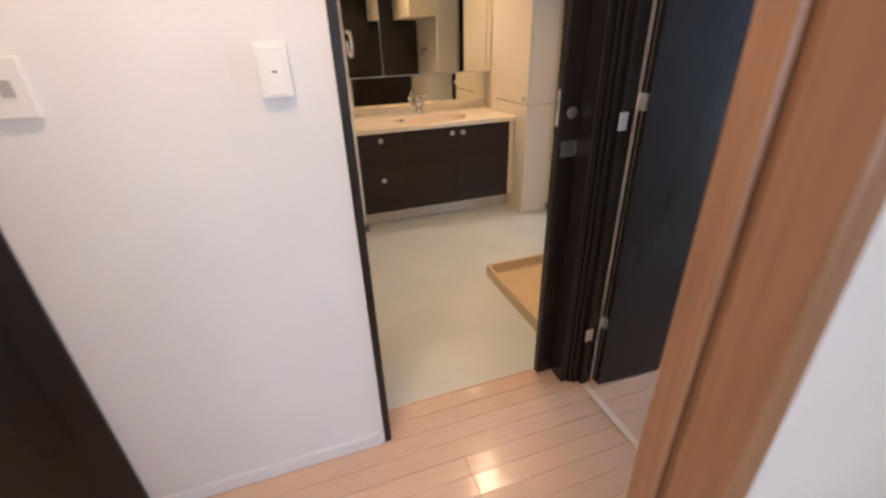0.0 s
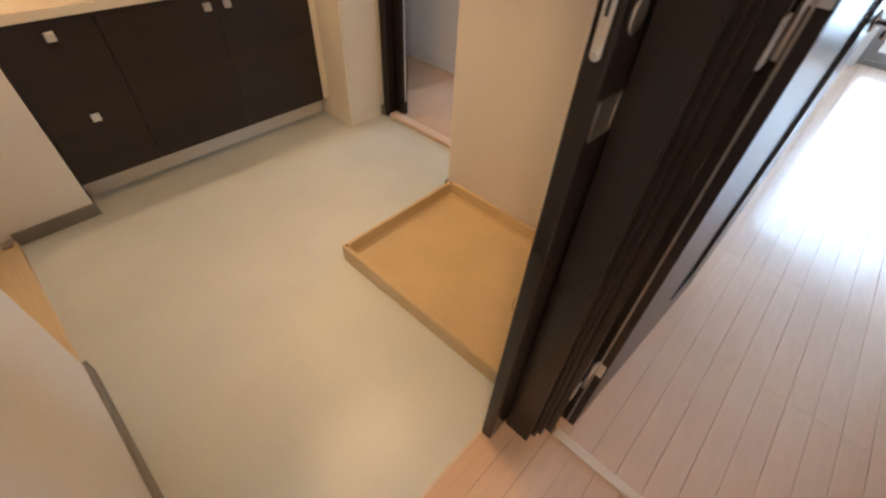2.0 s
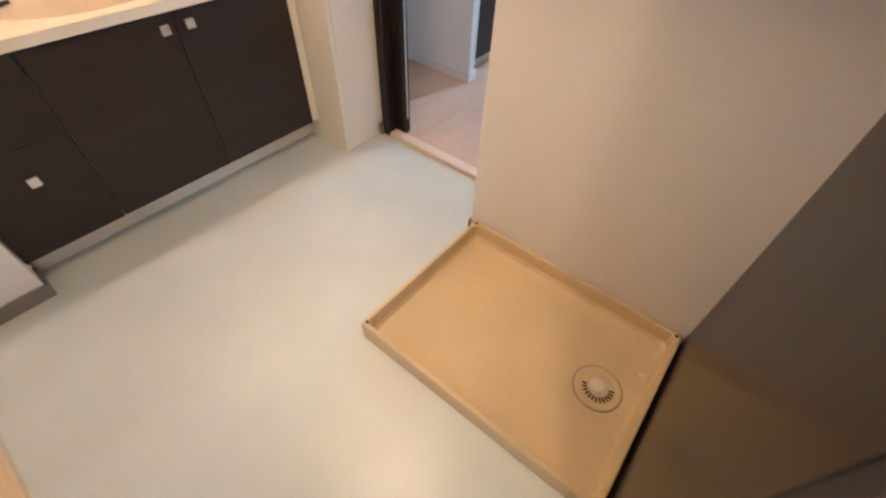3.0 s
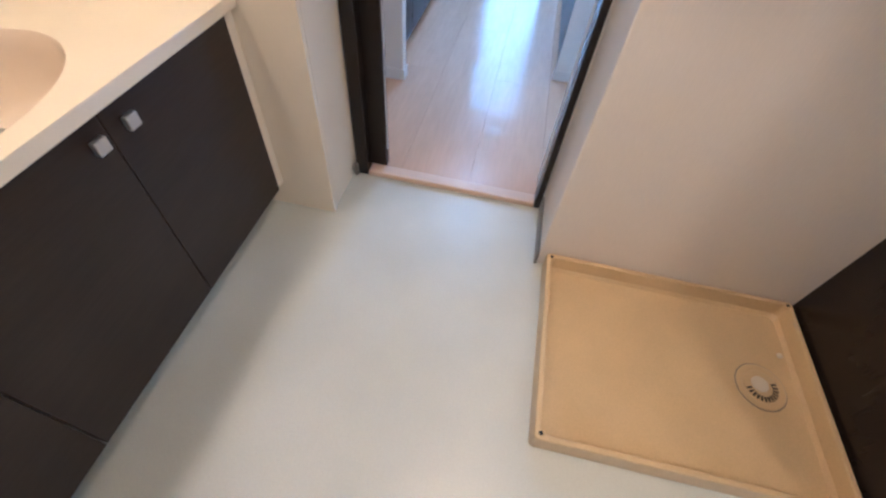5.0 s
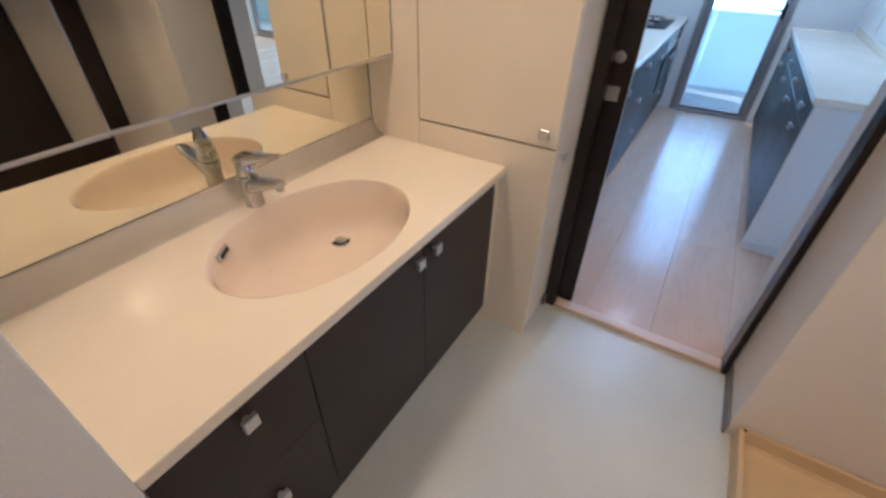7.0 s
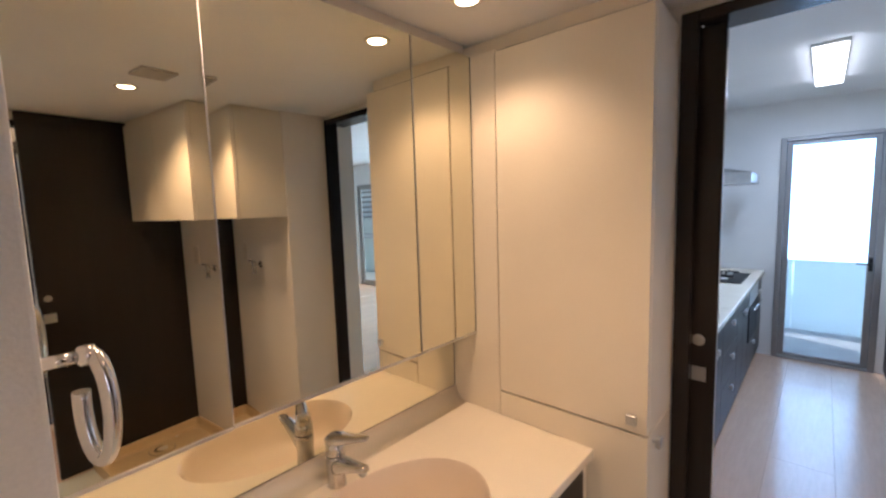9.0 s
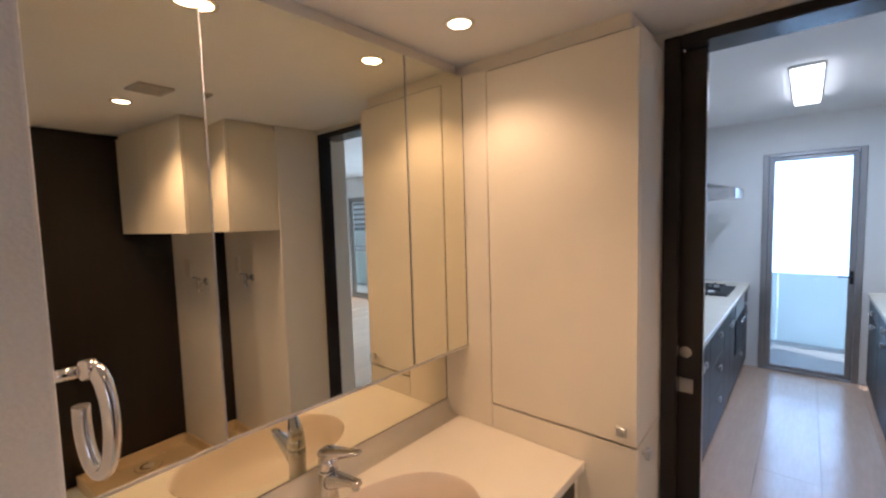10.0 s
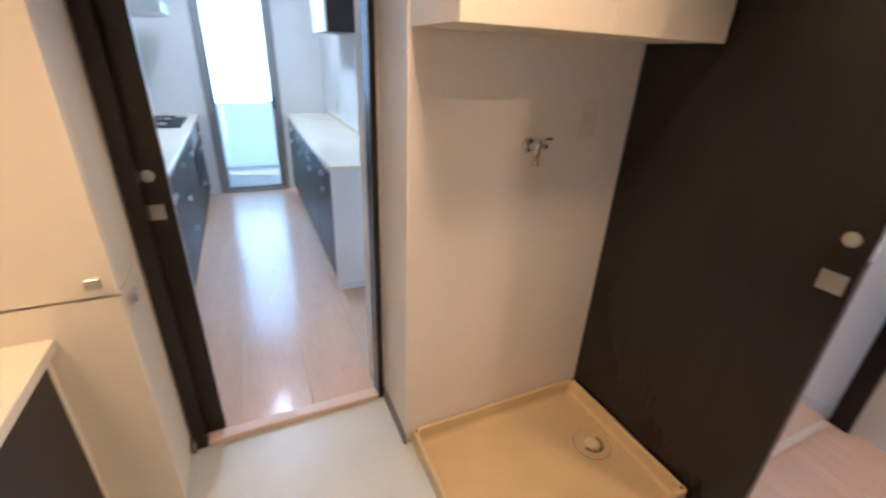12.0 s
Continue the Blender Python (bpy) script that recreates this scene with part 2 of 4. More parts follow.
solid("wall_washroom_west", boxes([(1.87, 1.99, 3.50, 4.53, 0, TOP), (1.87, 1.99, 4.53, 5.347, 2.02, TOP)], 0.006, 2), WALLPAPER, "white papered washroom wall with rounded corner", "wall")
solid("wall_column", boxes([(1.75, 2.262, 5.347, 6.00, 0, TOP)], 0.004, 2), WALLPAPER, "white papered wall pier beside the washbasin", "wall")
solid("wall_washroom_east", boxes([(3.80, 3.826, 5.21, 6.00, 0, TOP), (3.892, 3.92, 5.21, 5.95, 0, TOP), (3.80, 3.92, 4.43, 5.21, 2.165, TOP),
                                   (3.80, 3.985, 3.50, 4.426, 0, TOP), (3.874, 3.985, 4.426, 4.446, 0, TOP)]), WALLPAPER, "white papered wall round the kitchen doorway", "wall")
solid("wall_shaft", boxes([(3.50, 3.80, 3.50, 4.42, 0, TOP)], 0.004, 2), GLOSSBOARD, "white semi-gloss board wall behind the washing machine pan", "wall")
solid("wall_south", boxes([(1.235, 1.994, 3.40, 3.50, 0, TOP), (0.5, 1.235, 3.40, 3.50, 2.08, TOP), (1.994, 2.86, 3.40, 3.50, 2.14, TOP), (2.86, 3.92, 3.40, 3.50, 0, TOP)]), WALLPAPER,
      "white papered wall between corridor and washroom", "wall")
solid("wall_corridor_south", boxes([(2.215, 4.05, 2.45, 2.52, 0, TOP), (0.5, 1.30, 2.45, 2.52, 0, TOP), (1.30, 2.215, 2.45, 2.52, 2.06, TOP)]), WALLPAPER, "white papered corridor wall", "wall")
solid("wall_corridor_west", boxes([(0.4, 0.5, 0.4, 3.50, 0, TOP)]), WALLPAPER, "white papered wall at the corridor end", "wall")
# the start room's opening (x 0.6-2.1) is unseen, added to hold the fill lamp
solid("wall_room_south", boxes([(0.4, 0.6, 0.3, 0.4, 0, TOP), (2.1, 3.95, 0.3, 0.4, 0, TOP), (3.95, 7.6, -0.65, -0.55, 0, TOP), (0.6, 2.1, 0.3, 0.4, 0, 0.7), (0.6, 2.1, 0.3, 0.4, 2.0, TOP)]), WALLPAPER, "white papered far room wall", "wall")
solid("wall_room_east", boxes([(3.95, 4.05, -0.55, 2.45, 0, TOP)]), WALLPAPER, "white papered partition wall", "wall")
solid("wall_kitchen", boxes([(4.87, 5.22, 3.89, 3.99, 0, TOP), (5.22, 5.86, 3.965, 3.99, 0, TOP), (5.22, 5.86, 3.89, 3.965, 0, 0.875), (5.22, 5.86, 3.89, 3.965, 1.93, TOP),
                             (5.86, 7.42, 3.89, 3.99, 0, TOP)]), WALLPAPER, "white papered wall with a recessed niche", "wall")
solid("wall_pillar", boxes([(7.30, 7.42, 3.23, 3.89, 0, TOP)], 0.004), WALLPAPER, "white papered pillar beside the window", "wall")
solid("wall_east", boxes([(7.42, 7.54, 3.23, 4.46, 0, TOP), (7.42, 7.54, 5.18, 5.95, 0, TOP), (7.42, 7.54, 4.46, 5.18, 2.12, TOP), (7.42, 7.54, -0.55, 3.23, 2.05, TOP),
                          (7.42, 7.54, -0.55, -0.35, 0, 2.05)]), WALLPAPER, "white papered outer wall with door and window openings", "wall")
solid("wall_bath", boxes([(1.00, 1.05, 4.0, 5.9, -0.05, 2.1), (1.05, 1.87, 5.40, 5.45, -0.05, 2.1), (1.05, 1.87, 4.40, 4.45, -0.05, 2.1), (1.0, 1.87, 4.4, 5.45, 2.1, 2.15)]), CREAM,
      "cream bath unit wall behind the door", "wall")

# skirtings
solid("baseboard", boxes([(1.99, 2.000, 3.53, 4.535, 0, 0.06), (1.985, 2.000, 4.525, 4.540, 0, 0.06)], 0.002), SKIRT, "dark grey vinyl skirting on the washroom wall", "skirting")
solid("baseboard_column", boxes([(1.975, 2.262, 5.338, 5.347, 0, 0.06), (2.262, 2.270, 5.338, 5.46, 0, 0.06)], 0.002), SKIRT, "dark grey vinyl skirting round the pier", "skirting")
solid("baseboard_jamb", boxes([(3.770, 3.800, 5.205, 5.219, 0, 0.06)], 0.002), SKIRT, "dark grey vinyl skirting stub beside the kitchen door jamb", "skirting")
solid("baseboard_shaft", boxes([(3.492, 3.80, 4.42, 4.429, 0, 0.06)], 0.002), SKIRT, "dark grey vinyl skirting beside the kitchen doorway", "skirting")
solid("baseboard_corridor", boxes([(1.235, 1.982, 3.392, 3.40, 0, 0.055)], 0.002), WSKIRT, "white skirting along the corridor wall", "skirting")
solid("baseboard_living", boxes([(4.862, 7.30, 3.882, 3.89, 0, 0.055), (7.292, 7.30, 3.23, 3.882, 0, 0.055), (2.90, 4.05, 2.52, 2.528, 0, 0.055)], 0.002), WSKIRT,
      "white skirting along the living room walls", "skirting")

# thresholds
solid("trim", boxes([(2.843, 2.874, 2.557, 3.386, 0.0, 0.006)], 0.002), TRIM, "beige threshold strip between corridor and living room", "threshold")
solid("trim_kitchen", boxes([(3.784, 3.841, 4.453, 5.164, 0.0, 0.026)], 0.008, 3), SILLWOOD, "pale wooden sill of the kitchen doorway", "threshold")
solid("trim_washroom", boxes([(2.02, 2.80, 3.540, 3.550, 0.0, 0.004)], 0.001), TRIM, "thin beige strip where vinyl meets wood", "threshold")

# washroom entry frame and the living room door frame
fr = thing("door_frame_washroom", (2.4, 3.46, 0), "dark brown wooden frame round the washroom doorway", "door frame", kind="structure")
part("jamb", boxes([(1.994, 2.019, 3.396, 3.515, 0, 2.14)], 0.003), DARK, fr)
part("jamb", boxes([(2.774, 2.802, 3.430, 3.508, 0, 2.14)], 0.003), DARK, fr)
part("head", boxes([(2.019, 2.772, 3.40, 3.508, 2.11, 2.14)], 0.003), DARK, fr)
fr = thing("door_frame_living", (2.84, 2.96, 0), "dark brown grooved wooden frame of the living room door", "door frame", kind="structure")
# last box: thin dark sheet added over the wall to shade the door gap
part("jamb", boxes([(2.802, 2.8165, 3.420, 3.508, 0, 2.1), (2.8165, 2.8195, 3.427, 3.5, 0, 2.1), (2.8195, 2.842, 3.410, 3.5, 0, 2.1), (2.842, 2.845, 3.416, 3.5, 0, 2.1), (2.845, 2.866, 3.391, 3.5, 0, 2.1), (2.866, 2.893, 3.394, 3.3995, 0, 2.1)], 0.0012), DARK, fr)
for z in (0.265, 1.10, 1.86):
    part("hinge_plate", boxes([(2.834, 2.866, 3.387, 3.3905, z - 0.028, z + 0.028)], 0.001), SATIN, fr, "satin steel hinge plate")
part("jamb", boxes([(2.785, 2.862, 2.521, 2.556, 0, 2.1)], 0.003), DARK, fr)
part("head", boxes([(2.80, 2.862, 2.556, 3.398, 2.05, 2.1)], 0.003), DARK, fr)
solid("wall_over_living_door", boxes([(2.80, 2.86, 2.52, 3.40, 2.10, TOP)]), WALLPAPER, "white papered strip of wall over the door", "wall")

# frame of the start room's doorway, in oak
fr = thing("door_frame_room", (1.75, 2.485, 0), "orange-brown oak casing of a room doorway", "door frame", kind="structure")
part("jamb", boxes([(2.196, 2.228, 2.435, 2.490, 0, 2.06), (2.202, 2.228, 2.490, 2.500, 0, 2.06), (2.196, 2.228, 2.500, 2.535, 0, 2.06)], 0.003), OAK, fr)
part("jamb", boxes([(1.295, 1.325, 2.435, 2.535, 0, 2.06)], 0.003), OAK, fr)
part("head", boxes([(1.325, 2.196, 2.435, 2.535, 2.03, 2.06)], 0.003), OAK, fr)

# dark door further along the corridor
d = thing("door_1", (0.85, 3.42, 0), "closed dark brown wooden door in the corridor", "door", kind="structure")
part("frame", boxes([(1.15, 1.235, 3.385, 3.50, 0, 2.08), (0.50, 0.53, 3.385, 3.50, 0, 2.08), (0.53, 1.15, 3.385, 3.50, 2.04, 2.08)], 0.003), DARK, d)
part("leaf", boxes([(0.533, 1.147, 3.405, 3.44, 0.008, 2.036)], 0.003), DARK, d)

# kitchen doorway frame
fr = thing("door_frame_kitchen", (3.80, 4.82, 0), "dark brown wooden frame of the kitchen doorway", "door frame", kind="structure")
part("jamb", boxes([(3.785, 3.872, 4.428, 4.452, 0, 2.165)], 0.003), DARK, fr)
part("jamb", boxes([(3.785, 3.838, 5.166, 5.215, 0, 2.165), (3.882, 3.925, 5.19, 5.215, 0, 2.165)], 0.003), DARK, fr)
part("head", boxes([(3.785, 3.925, 4.452, 5.166, 2.13, 2.165)], 0.003), DARK, fr)


# ---- doors ----
def round_pull(x, y, z, side, axis):
    """A turn knob disc with a slot, facing along axis by side."""
    prof = [(0.019, 0.0), (0.020, 0.0015 * side), (0.017, 0.0025 * side), (0.010, 0.003 * side), (0.0005, 0.0032 * side)]
    return lathe(prof, (x, y, z), axis, 24)


def sliding_leaf_fittings(door, x, y, z_knob, z_pull, axis, faces, half=0.027, wide=0.029):
    for depth, side in faces:
        place = (x, depth, z_knob) if axis == 'y' else (depth, y, z_knob)
        part("thumb_turn", round_pull(*place, side, axis), DULL, door, "round satin metal thumb turn")
        lo, hi = sorted((depth, depth + 0.003 * side))
        w = wide if axis == 'y' else half
        bars = [(-w, w, half - 0.004, half), (-w, w, -half, -half + 0.004), (-w, -w + 0.004, -half + 0.004, half - 0.004), (w - 0.004, w, -half + 0.004, half - 0.004)]
        back = sorted((depth, depth + 0.001 * side))
        specs = [(u0, u1, lo, hi, v0, v1) for u0, u1, v0, v1 in bars] + [(-w + 0.004, w - 0.004, back[0], back[1], -half + 0.004, half - 0.004)]
        if axis == 'y':
            ring = boxes([(x + u0, x + u1, d0, d1, z_pull + v0, z_pull + v1) for u0, u1, d0, d1, v0, v1 in specs])
        else:
            ring = boxes([(d0, d1, y + u0, y + u1, z_pull + v0, z_pull + v1) for u0, u1, d0, d1, v0, v1 in specs])
        part("flush_pull", ring, DULL, door, "square satin metal flush pull")


d = thing("sliding_door", (3.13, 3.53, 0), "dark brown wooden sliding door standing open along the wall", "door", kind="structure")
part("leaf", boxes([(2.702, 3.498, 3.510, 3.542, 0.006, 2.185)], 0.003), DARK, d)
sliding_leaf_fittings(d, 2.745, 0, 1.118, 1.000, 'y', ((3.542, 1), (3.510, -1)))
plate = part("latch_plate", merge(boxes([(2.699, 2.7022, 3.5192, 3.5328, 1.082, 1.186)], 0.0006), lathe([(0.0068, 0.0), (0.0068, -0.0028), (0.0060, -0.0032)], (2.702, 3.526, 1.082), 'x', 24), lathe([(0.0068, 0.0), (0.0068, -0.0028), (0.0060, -0.0032)], (2.702, 3.526, 1.186), 'x', 24)), SATIN, d, "long satin metal latch plate on the edge")
part("slot", boxes([(2.6982, 2.6988, 3.5238, 3.5282, 1.122, 1.158)]), BLACK, plate)
part("screw", lathe([(0.003, 0), (0.003, -0.0012), (0.0005, -0.0016)], (2.699, 3.526, 1.084), 'x', 12), STEEL, plate)
part("screw", lathe([(0.003, 0), (0.003, -0.0012), (0.0005, -0.0016)], (2.699, 3.526, 1.184), 'x', 12), STEEL, plate)

d = thing("pocket_door", (3.86, 5.5, 0), "dark brown sliding door drawn back into its wall pocket", "door", kind="structure")
part("leaf", boxes([(3.842, 3.878, 5.10, 5.93, 0.018, 2.128)], 0.003), DARK, d)
sliding_leaf_fittings(d, 0, 5.150, 1.108, 0.990, 'x', ((3.842, -1),), 0.025)
part("edge_strip", boxes([(3.855, 3.865, 5.0985, 5.1005, 0.1, 2.05)]), SATIN, d)

d = thing("door_2", (2.87, 3.34, 0), "dark brown living room door with a narrow glass strip, standing open", "door", kind="structure")
part("leaf", boxes([(2.905, 3.330, 3.312, 3.353, 0.012, 2.03), (3.480, 3.758, 3.312, 3.353, 0.012, 2.03), (3.330, 3.480, 3.312, 3.353, 0.012, 0.255), (3.330, 3.480, 3.312, 3.353, 1.88, 2.03)]), DARK, d)
part("glazing_bead", boxes([(3.330, 3.336, 3.309, 3.356, 0.255, 1.88), (3.474, 3.480, 3.309, 3.356, 0.255, 1.88), (3.336, 3.474, 3.309, 3.356, 0.255, 0.262), (3.336, 3.474, 3.309, 3.357, 1.873, 1.88)], 0.0015), DARK, d)
pane = part("pane", boxes([(3.336, 3.474, 3.323, 3.328, 0.262, 1.873)]), FROST, d, "narrow frosted glass strip")
pane.visible_shadow = False
for sgn, yy in ((-1, 3.312), (1, 3.353)):
    hd = part("lever_handle", merge(lathe([(0.024, 0), (0.025, 0.004 * sgn), (0.022, 0.008 * sgn), (0.010, 0.010 * sgn), (0.010, 0.038 * sgn), (0.0005, 0.039 * sgn)], (3.705, yy, 0.985), 'y', 24),
                                    boxes([(3.585, 3.715, min(yy + 0.030 * sgn, yy + 0.044 * sgn), max(yy + 0.030 * sgn, yy + 0.044 * sgn), 0.975, 0.995)], 0.005, 2)), CHROME, d, "chrome lever handle")
for z in (0.293, 1.128, 1.888):
    part("hinge", merge(tube([(2.889, 3.340, z - 0.056), (2.889, 3.340, z + 0.056)], 0.0045), boxes([(2.889, 2.905, 3.338, 3.341, z + 0.002, z + 0.054), (2.9025, 2.9046, 3.316, 3.3405, z + 0.002, z + 0.054)])), STEEL, d, "brushed steel lift-off hinge")
part("edge_trim", boxes([(2.9022, 2.9046, 3.331, 3.335, 0.02, 2.02)]), DULL, d)

d.rotation_euler, d.location = (0, 0, radians(-3.0)), (2.872, 3.385, 0)

# bath door in the west wall
d = thing("door_3", (1.90, 4.94, 0), "closed cream framed bath door over a beige sill", "door", kind="structure")
part("frame", boxes([(1.800, 1.850, 4.46, 4.575, 0.03, 2.02), (1.800, 1.850, 5.302, 5.39, 0.03, 2.02), (1.800, 1.850, 4.575, 5.302, 1.97, 2.02), (1.800, 1.850, 4.575, 5.302, 0.03, 0.07)], 0.004), CREAM, d)
part("leaf", boxes([(1.812, 1.838, 4.578, 4.935, 0.073, 1.965), (1.812, 1.838, 4.942, 5.298, 0.073, 1.965)], 0.006), CREAM, d)
part("sill", boxes([(1.80, 1.978, 4.531, 5.346, -0.01, 0.028)], 0.005, 2), SILL, d, "yellow-beige wooden sill")
part("pivot", boxes([(1.93, 1.965, 5.305, 5.340, 0.0285, 0.042)], 0.003), DULL, d)


# ---- washroom things ----
def cube_knob(x, y, z, parent, facing, s=0.031):
    """A square metal knob on a short neck. facing: 'y' towards -y, 'x' towards -x."""
    if facing == 'y':
        bm = boxes([(x - s / 2, x + s / 2, y - 0.026, y - 0.012, z - s / 2, z + s / 2), (x - 0.006, x + 0.006, y - 0.012, y, z - 0.006, z + 0.006)], 0.002)
    elif facing == '+y':
        bm = boxes([(x - s / 2, x + s / 2, y + 0.012, y + 0.026, z - s / 2, z + s / 2), (x - 0.006, x + 0.006, y, y + 0.012, z - 0.006, z + 0.006)], 0.002)
    else:
        bm = boxes([(x - 0.026, x - 0.012, y - s / 2, y + s / 2, z - s / 2, z + s / 2), (x - 0.012, x, y - 0.006, y + 0.006, z - 0.006, z + 0.006)], 0.002)
    return part("knob", bm, SATIN, parent, "square satin metal knob")


v = thing("vanity_cabinet", (2.9, 5.65, 0), "dark espresso vanity cabinet with square metal knobs under the washbasin", "cabinet")
part("body", boxes([(2.266, 3.535, 5.424, 5.94, 0.115, 0.52), (2.266, 3.535, 5.424, 5.44, 0.52, 0.732)]), CREAM, v)
part("filler", boxes([(3.497, 3.535, 5.408, 5.424, 0.118, 0.733)], 0.001), CREAM, v, "narrow cream filler strip")
part("toe_board", boxes([(2.266, 3.535, 5.50, 5.515, 0.0, 0.115)]), CREAM, v, "pale recessed plinth board")
FY0, FY1 = 5.402, 5.422
for z0, z1, zk in ((0.118, 0.4819, 0.380), (0.4827, 0.733, 0.682)):
    dr = part("drawer_front", boxes([(2.266, 2.5915, FY0, FY1, z0, z1)], 0.0004), ESPRESSO, v)
    cube_knob(2.437, FY0, zk, dr, 'y')
for x0, x1, xk in ((2.595, 3.037, 2.997), (3.0395, 3.494, 3.084)):
    dr = part("door", boxes([(x0, x1, FY0, FY1, 0.118, 0.733)], 0.0015), ESPRESSO, v)
    cube_knob(xk, FY0, 0.686, dr, 'y')

# worktop with an oval basin moulded into it
CX, CY, RX, RY, CT = 2.895, 5.655, 0.312, 0.217, 0.768


def basin_top():
    """Flat top with an oval hole, front edge turned down, back upstand."""
    bm = bmesh.new()
    n = 64
    x0, x1, y0, y1 = 2.263, 3.538, 5.386, 5.927
    inner, outer, low = [], [], []
    for k in range(n):
        a = 2 * math.pi * k / n
        c, s = math.cos(a), math.sin(a)
        inner.append(bm.verts.new((CX + RX * c, CY + RY * s, CT)))
        f = min((x1 - CX if c > 0 else CX - x0) / max(abs(c), 1e-6), (y1 - CY if s > 0 else CY - y0) / max(abs(s), 1e-6))
        outer.append(bm.verts.new((CX + f * c, CY + f * s, CT)))
    corners = [bm.verts.new((x, y, CT)) for x, y in ((x1, y1), (x0, y1), (x0, y0), (x1, y0))]
    for k in range(n):
        bm.faces.new((inner[k], outer[k], outer[(k + 1) % n], inner[(k + 1) % n]))
        p, q = outer[k].co, outer[(k + 1) % n].co
        for cv in corners:
            on_p = abs(p.x - cv.co.x) < 1e-5, abs(p.y - cv.co.y) < 1e-5
            on_q = abs(q.x - cv.co.x) < 1e-5, abs(q.y - cv.co.y) < 1e-5
            if (on_p[0] and on_q[1] and not on_p[1]) or (on_p[1] and on_q[0] and not on_p[0]):
                bm.faces.new((outer[k], cv, outer[(k + 1) % n]))
    bmesh.ops.recalc_face_normals(bm, faces=bm.faces)
    for f in bm.faces:
        if f.normal.z < 0:
            f.normal_flip()
    rim = boxes([(x0, x1, y0, y0 + 0.022, CT - 0.034, CT - 0.0005)], 0.005, 2)
    back = bmesh.new()
    arc = [(y1 - 0.0, CT)] + [(y1 + 0.058 * math.sin(radians(q)), CT + 0.058 * (1 - math.cos(radians(q)))) for q in range(9, 91, 9)]
    ends = [[back.verts.new((x, y, z)) for y, z in arc + [(y1 + 0.060, CT + 0.058), (y1 + 0.060, CT - 0.012), (y1 - 0.004, CT - 0.012)]] for x in (x0, x1)]
    m = len(ends[0])
    for k in range(m):
        back.faces.new((ends[0][k], ends[1][k], ends[1][(k + 1) % m], ends[0][(k + 1) % m])).smooth = k < 10
    back.faces.new(ends[0])
    back.faces.new(ends[1][::-1])
    bmesh.ops.recalc_face_normals(back, faces=back.faces)
    return merge(bm, rim, back)


def basin_bowl():
    bm = bmesh.new()
    n, rings = 64, []
    drain = Vector((3.071, 5.768, 0))
    steps = [(1.0, 0.0), (0.99, 0.003), (0.978, 0.012), (0.965, 0.035), (0.945, 0.075), (0.90, 0.118), (0.82, 0.147), (0.7, 0.165), (0.5, 0.179), (0.3, 0.190), (0.07, 0.196)]
    for r, dz in steps:
        w = (1 - r) ** 1.0
        cx, cy = CX + (drain.x - CX) * w, CY + (drain.y - CY) * w
        rings.append([bm.verts.new((cx + RX * r * math.cos(2 * math.pi * k / n), cy + RY * r * math.sin(2 * math.pi * k / n), CT - dz)) for k in range(n)])
    for a, b in zip(rings, rings[1:]):
        for k in range(n):
            f = bm.faces.new((a[k], a[(k + 1) % n], b[(k + 1) % n], b[k]))
            f.smooth = True
    bm.faces.new(rings[-1])
    for f in bm.faces:
        f.normal_update()
        if f.normal.z < 0:
            f.normal_flip()
    return bm


w = thing("washbasin_counter", (2.9, 5.66, 0.724), "white artificial marble worktop with a moulded oval basin", "washbasin")
part("worktop", basin_top(), COUNTER, w)
bowl = part("basin", basin_bowl(), BASIN, w, "pinkish white oval basin bowl")
dn = part("drain", lathe([(0.033, 0.0), (0.033, 0.004), (0.030, 0.005), (0.029, 0.002), (0.0285, 0.001)], (3.071, 5.768, CT - 0.196), 'z', 32), DULL, bowl, "round metal drain flange")
part("gap_ring", lathe([(0.0283, 0.0015), (0.0283, 0.0025), (0.0005, 0.0026)], (3.071, 5.768, CT - 0.196), 'z', 32), BLACK, dn)
part("plug", lathe([(0.018, 0.0027), (0.018, 0.009), (0.013, 0.012), (0.0005, 0.013)], (3.071, 5.768, CT - 0.196), 'z', 32), DULL, dn, "domed steel plug")
ov = part("overflow", boxes([(-0.032, 0.032, -0.003, 0.006, -0.011, 0.011)], 0.005, 2), STEEL, bowl, "steel rimmed overflow slot")
hole = part("slot", boxes([(-0.024, 0.024, -0.0045, -0.001, -0.0062, 0.0062)], 0.002), BLACK, ov)
OV = pose(2.699, 5.806, 0.739, -18, 0, 35)
for o in (ov, hole):
    o.data.transform(Matrix.Translation(Vector((2.9, 5.66, 0.724))))
ov.data.transform(Matrix.Translation(-Vector((2.9, 5.66, 0.724))) @ OV)
hole.data.transform(Matrix.Translation(-Vector((2.9, 5.66, 0.724))) @ OV)

# mixer tap
TX, TY = 2.884, 5.901


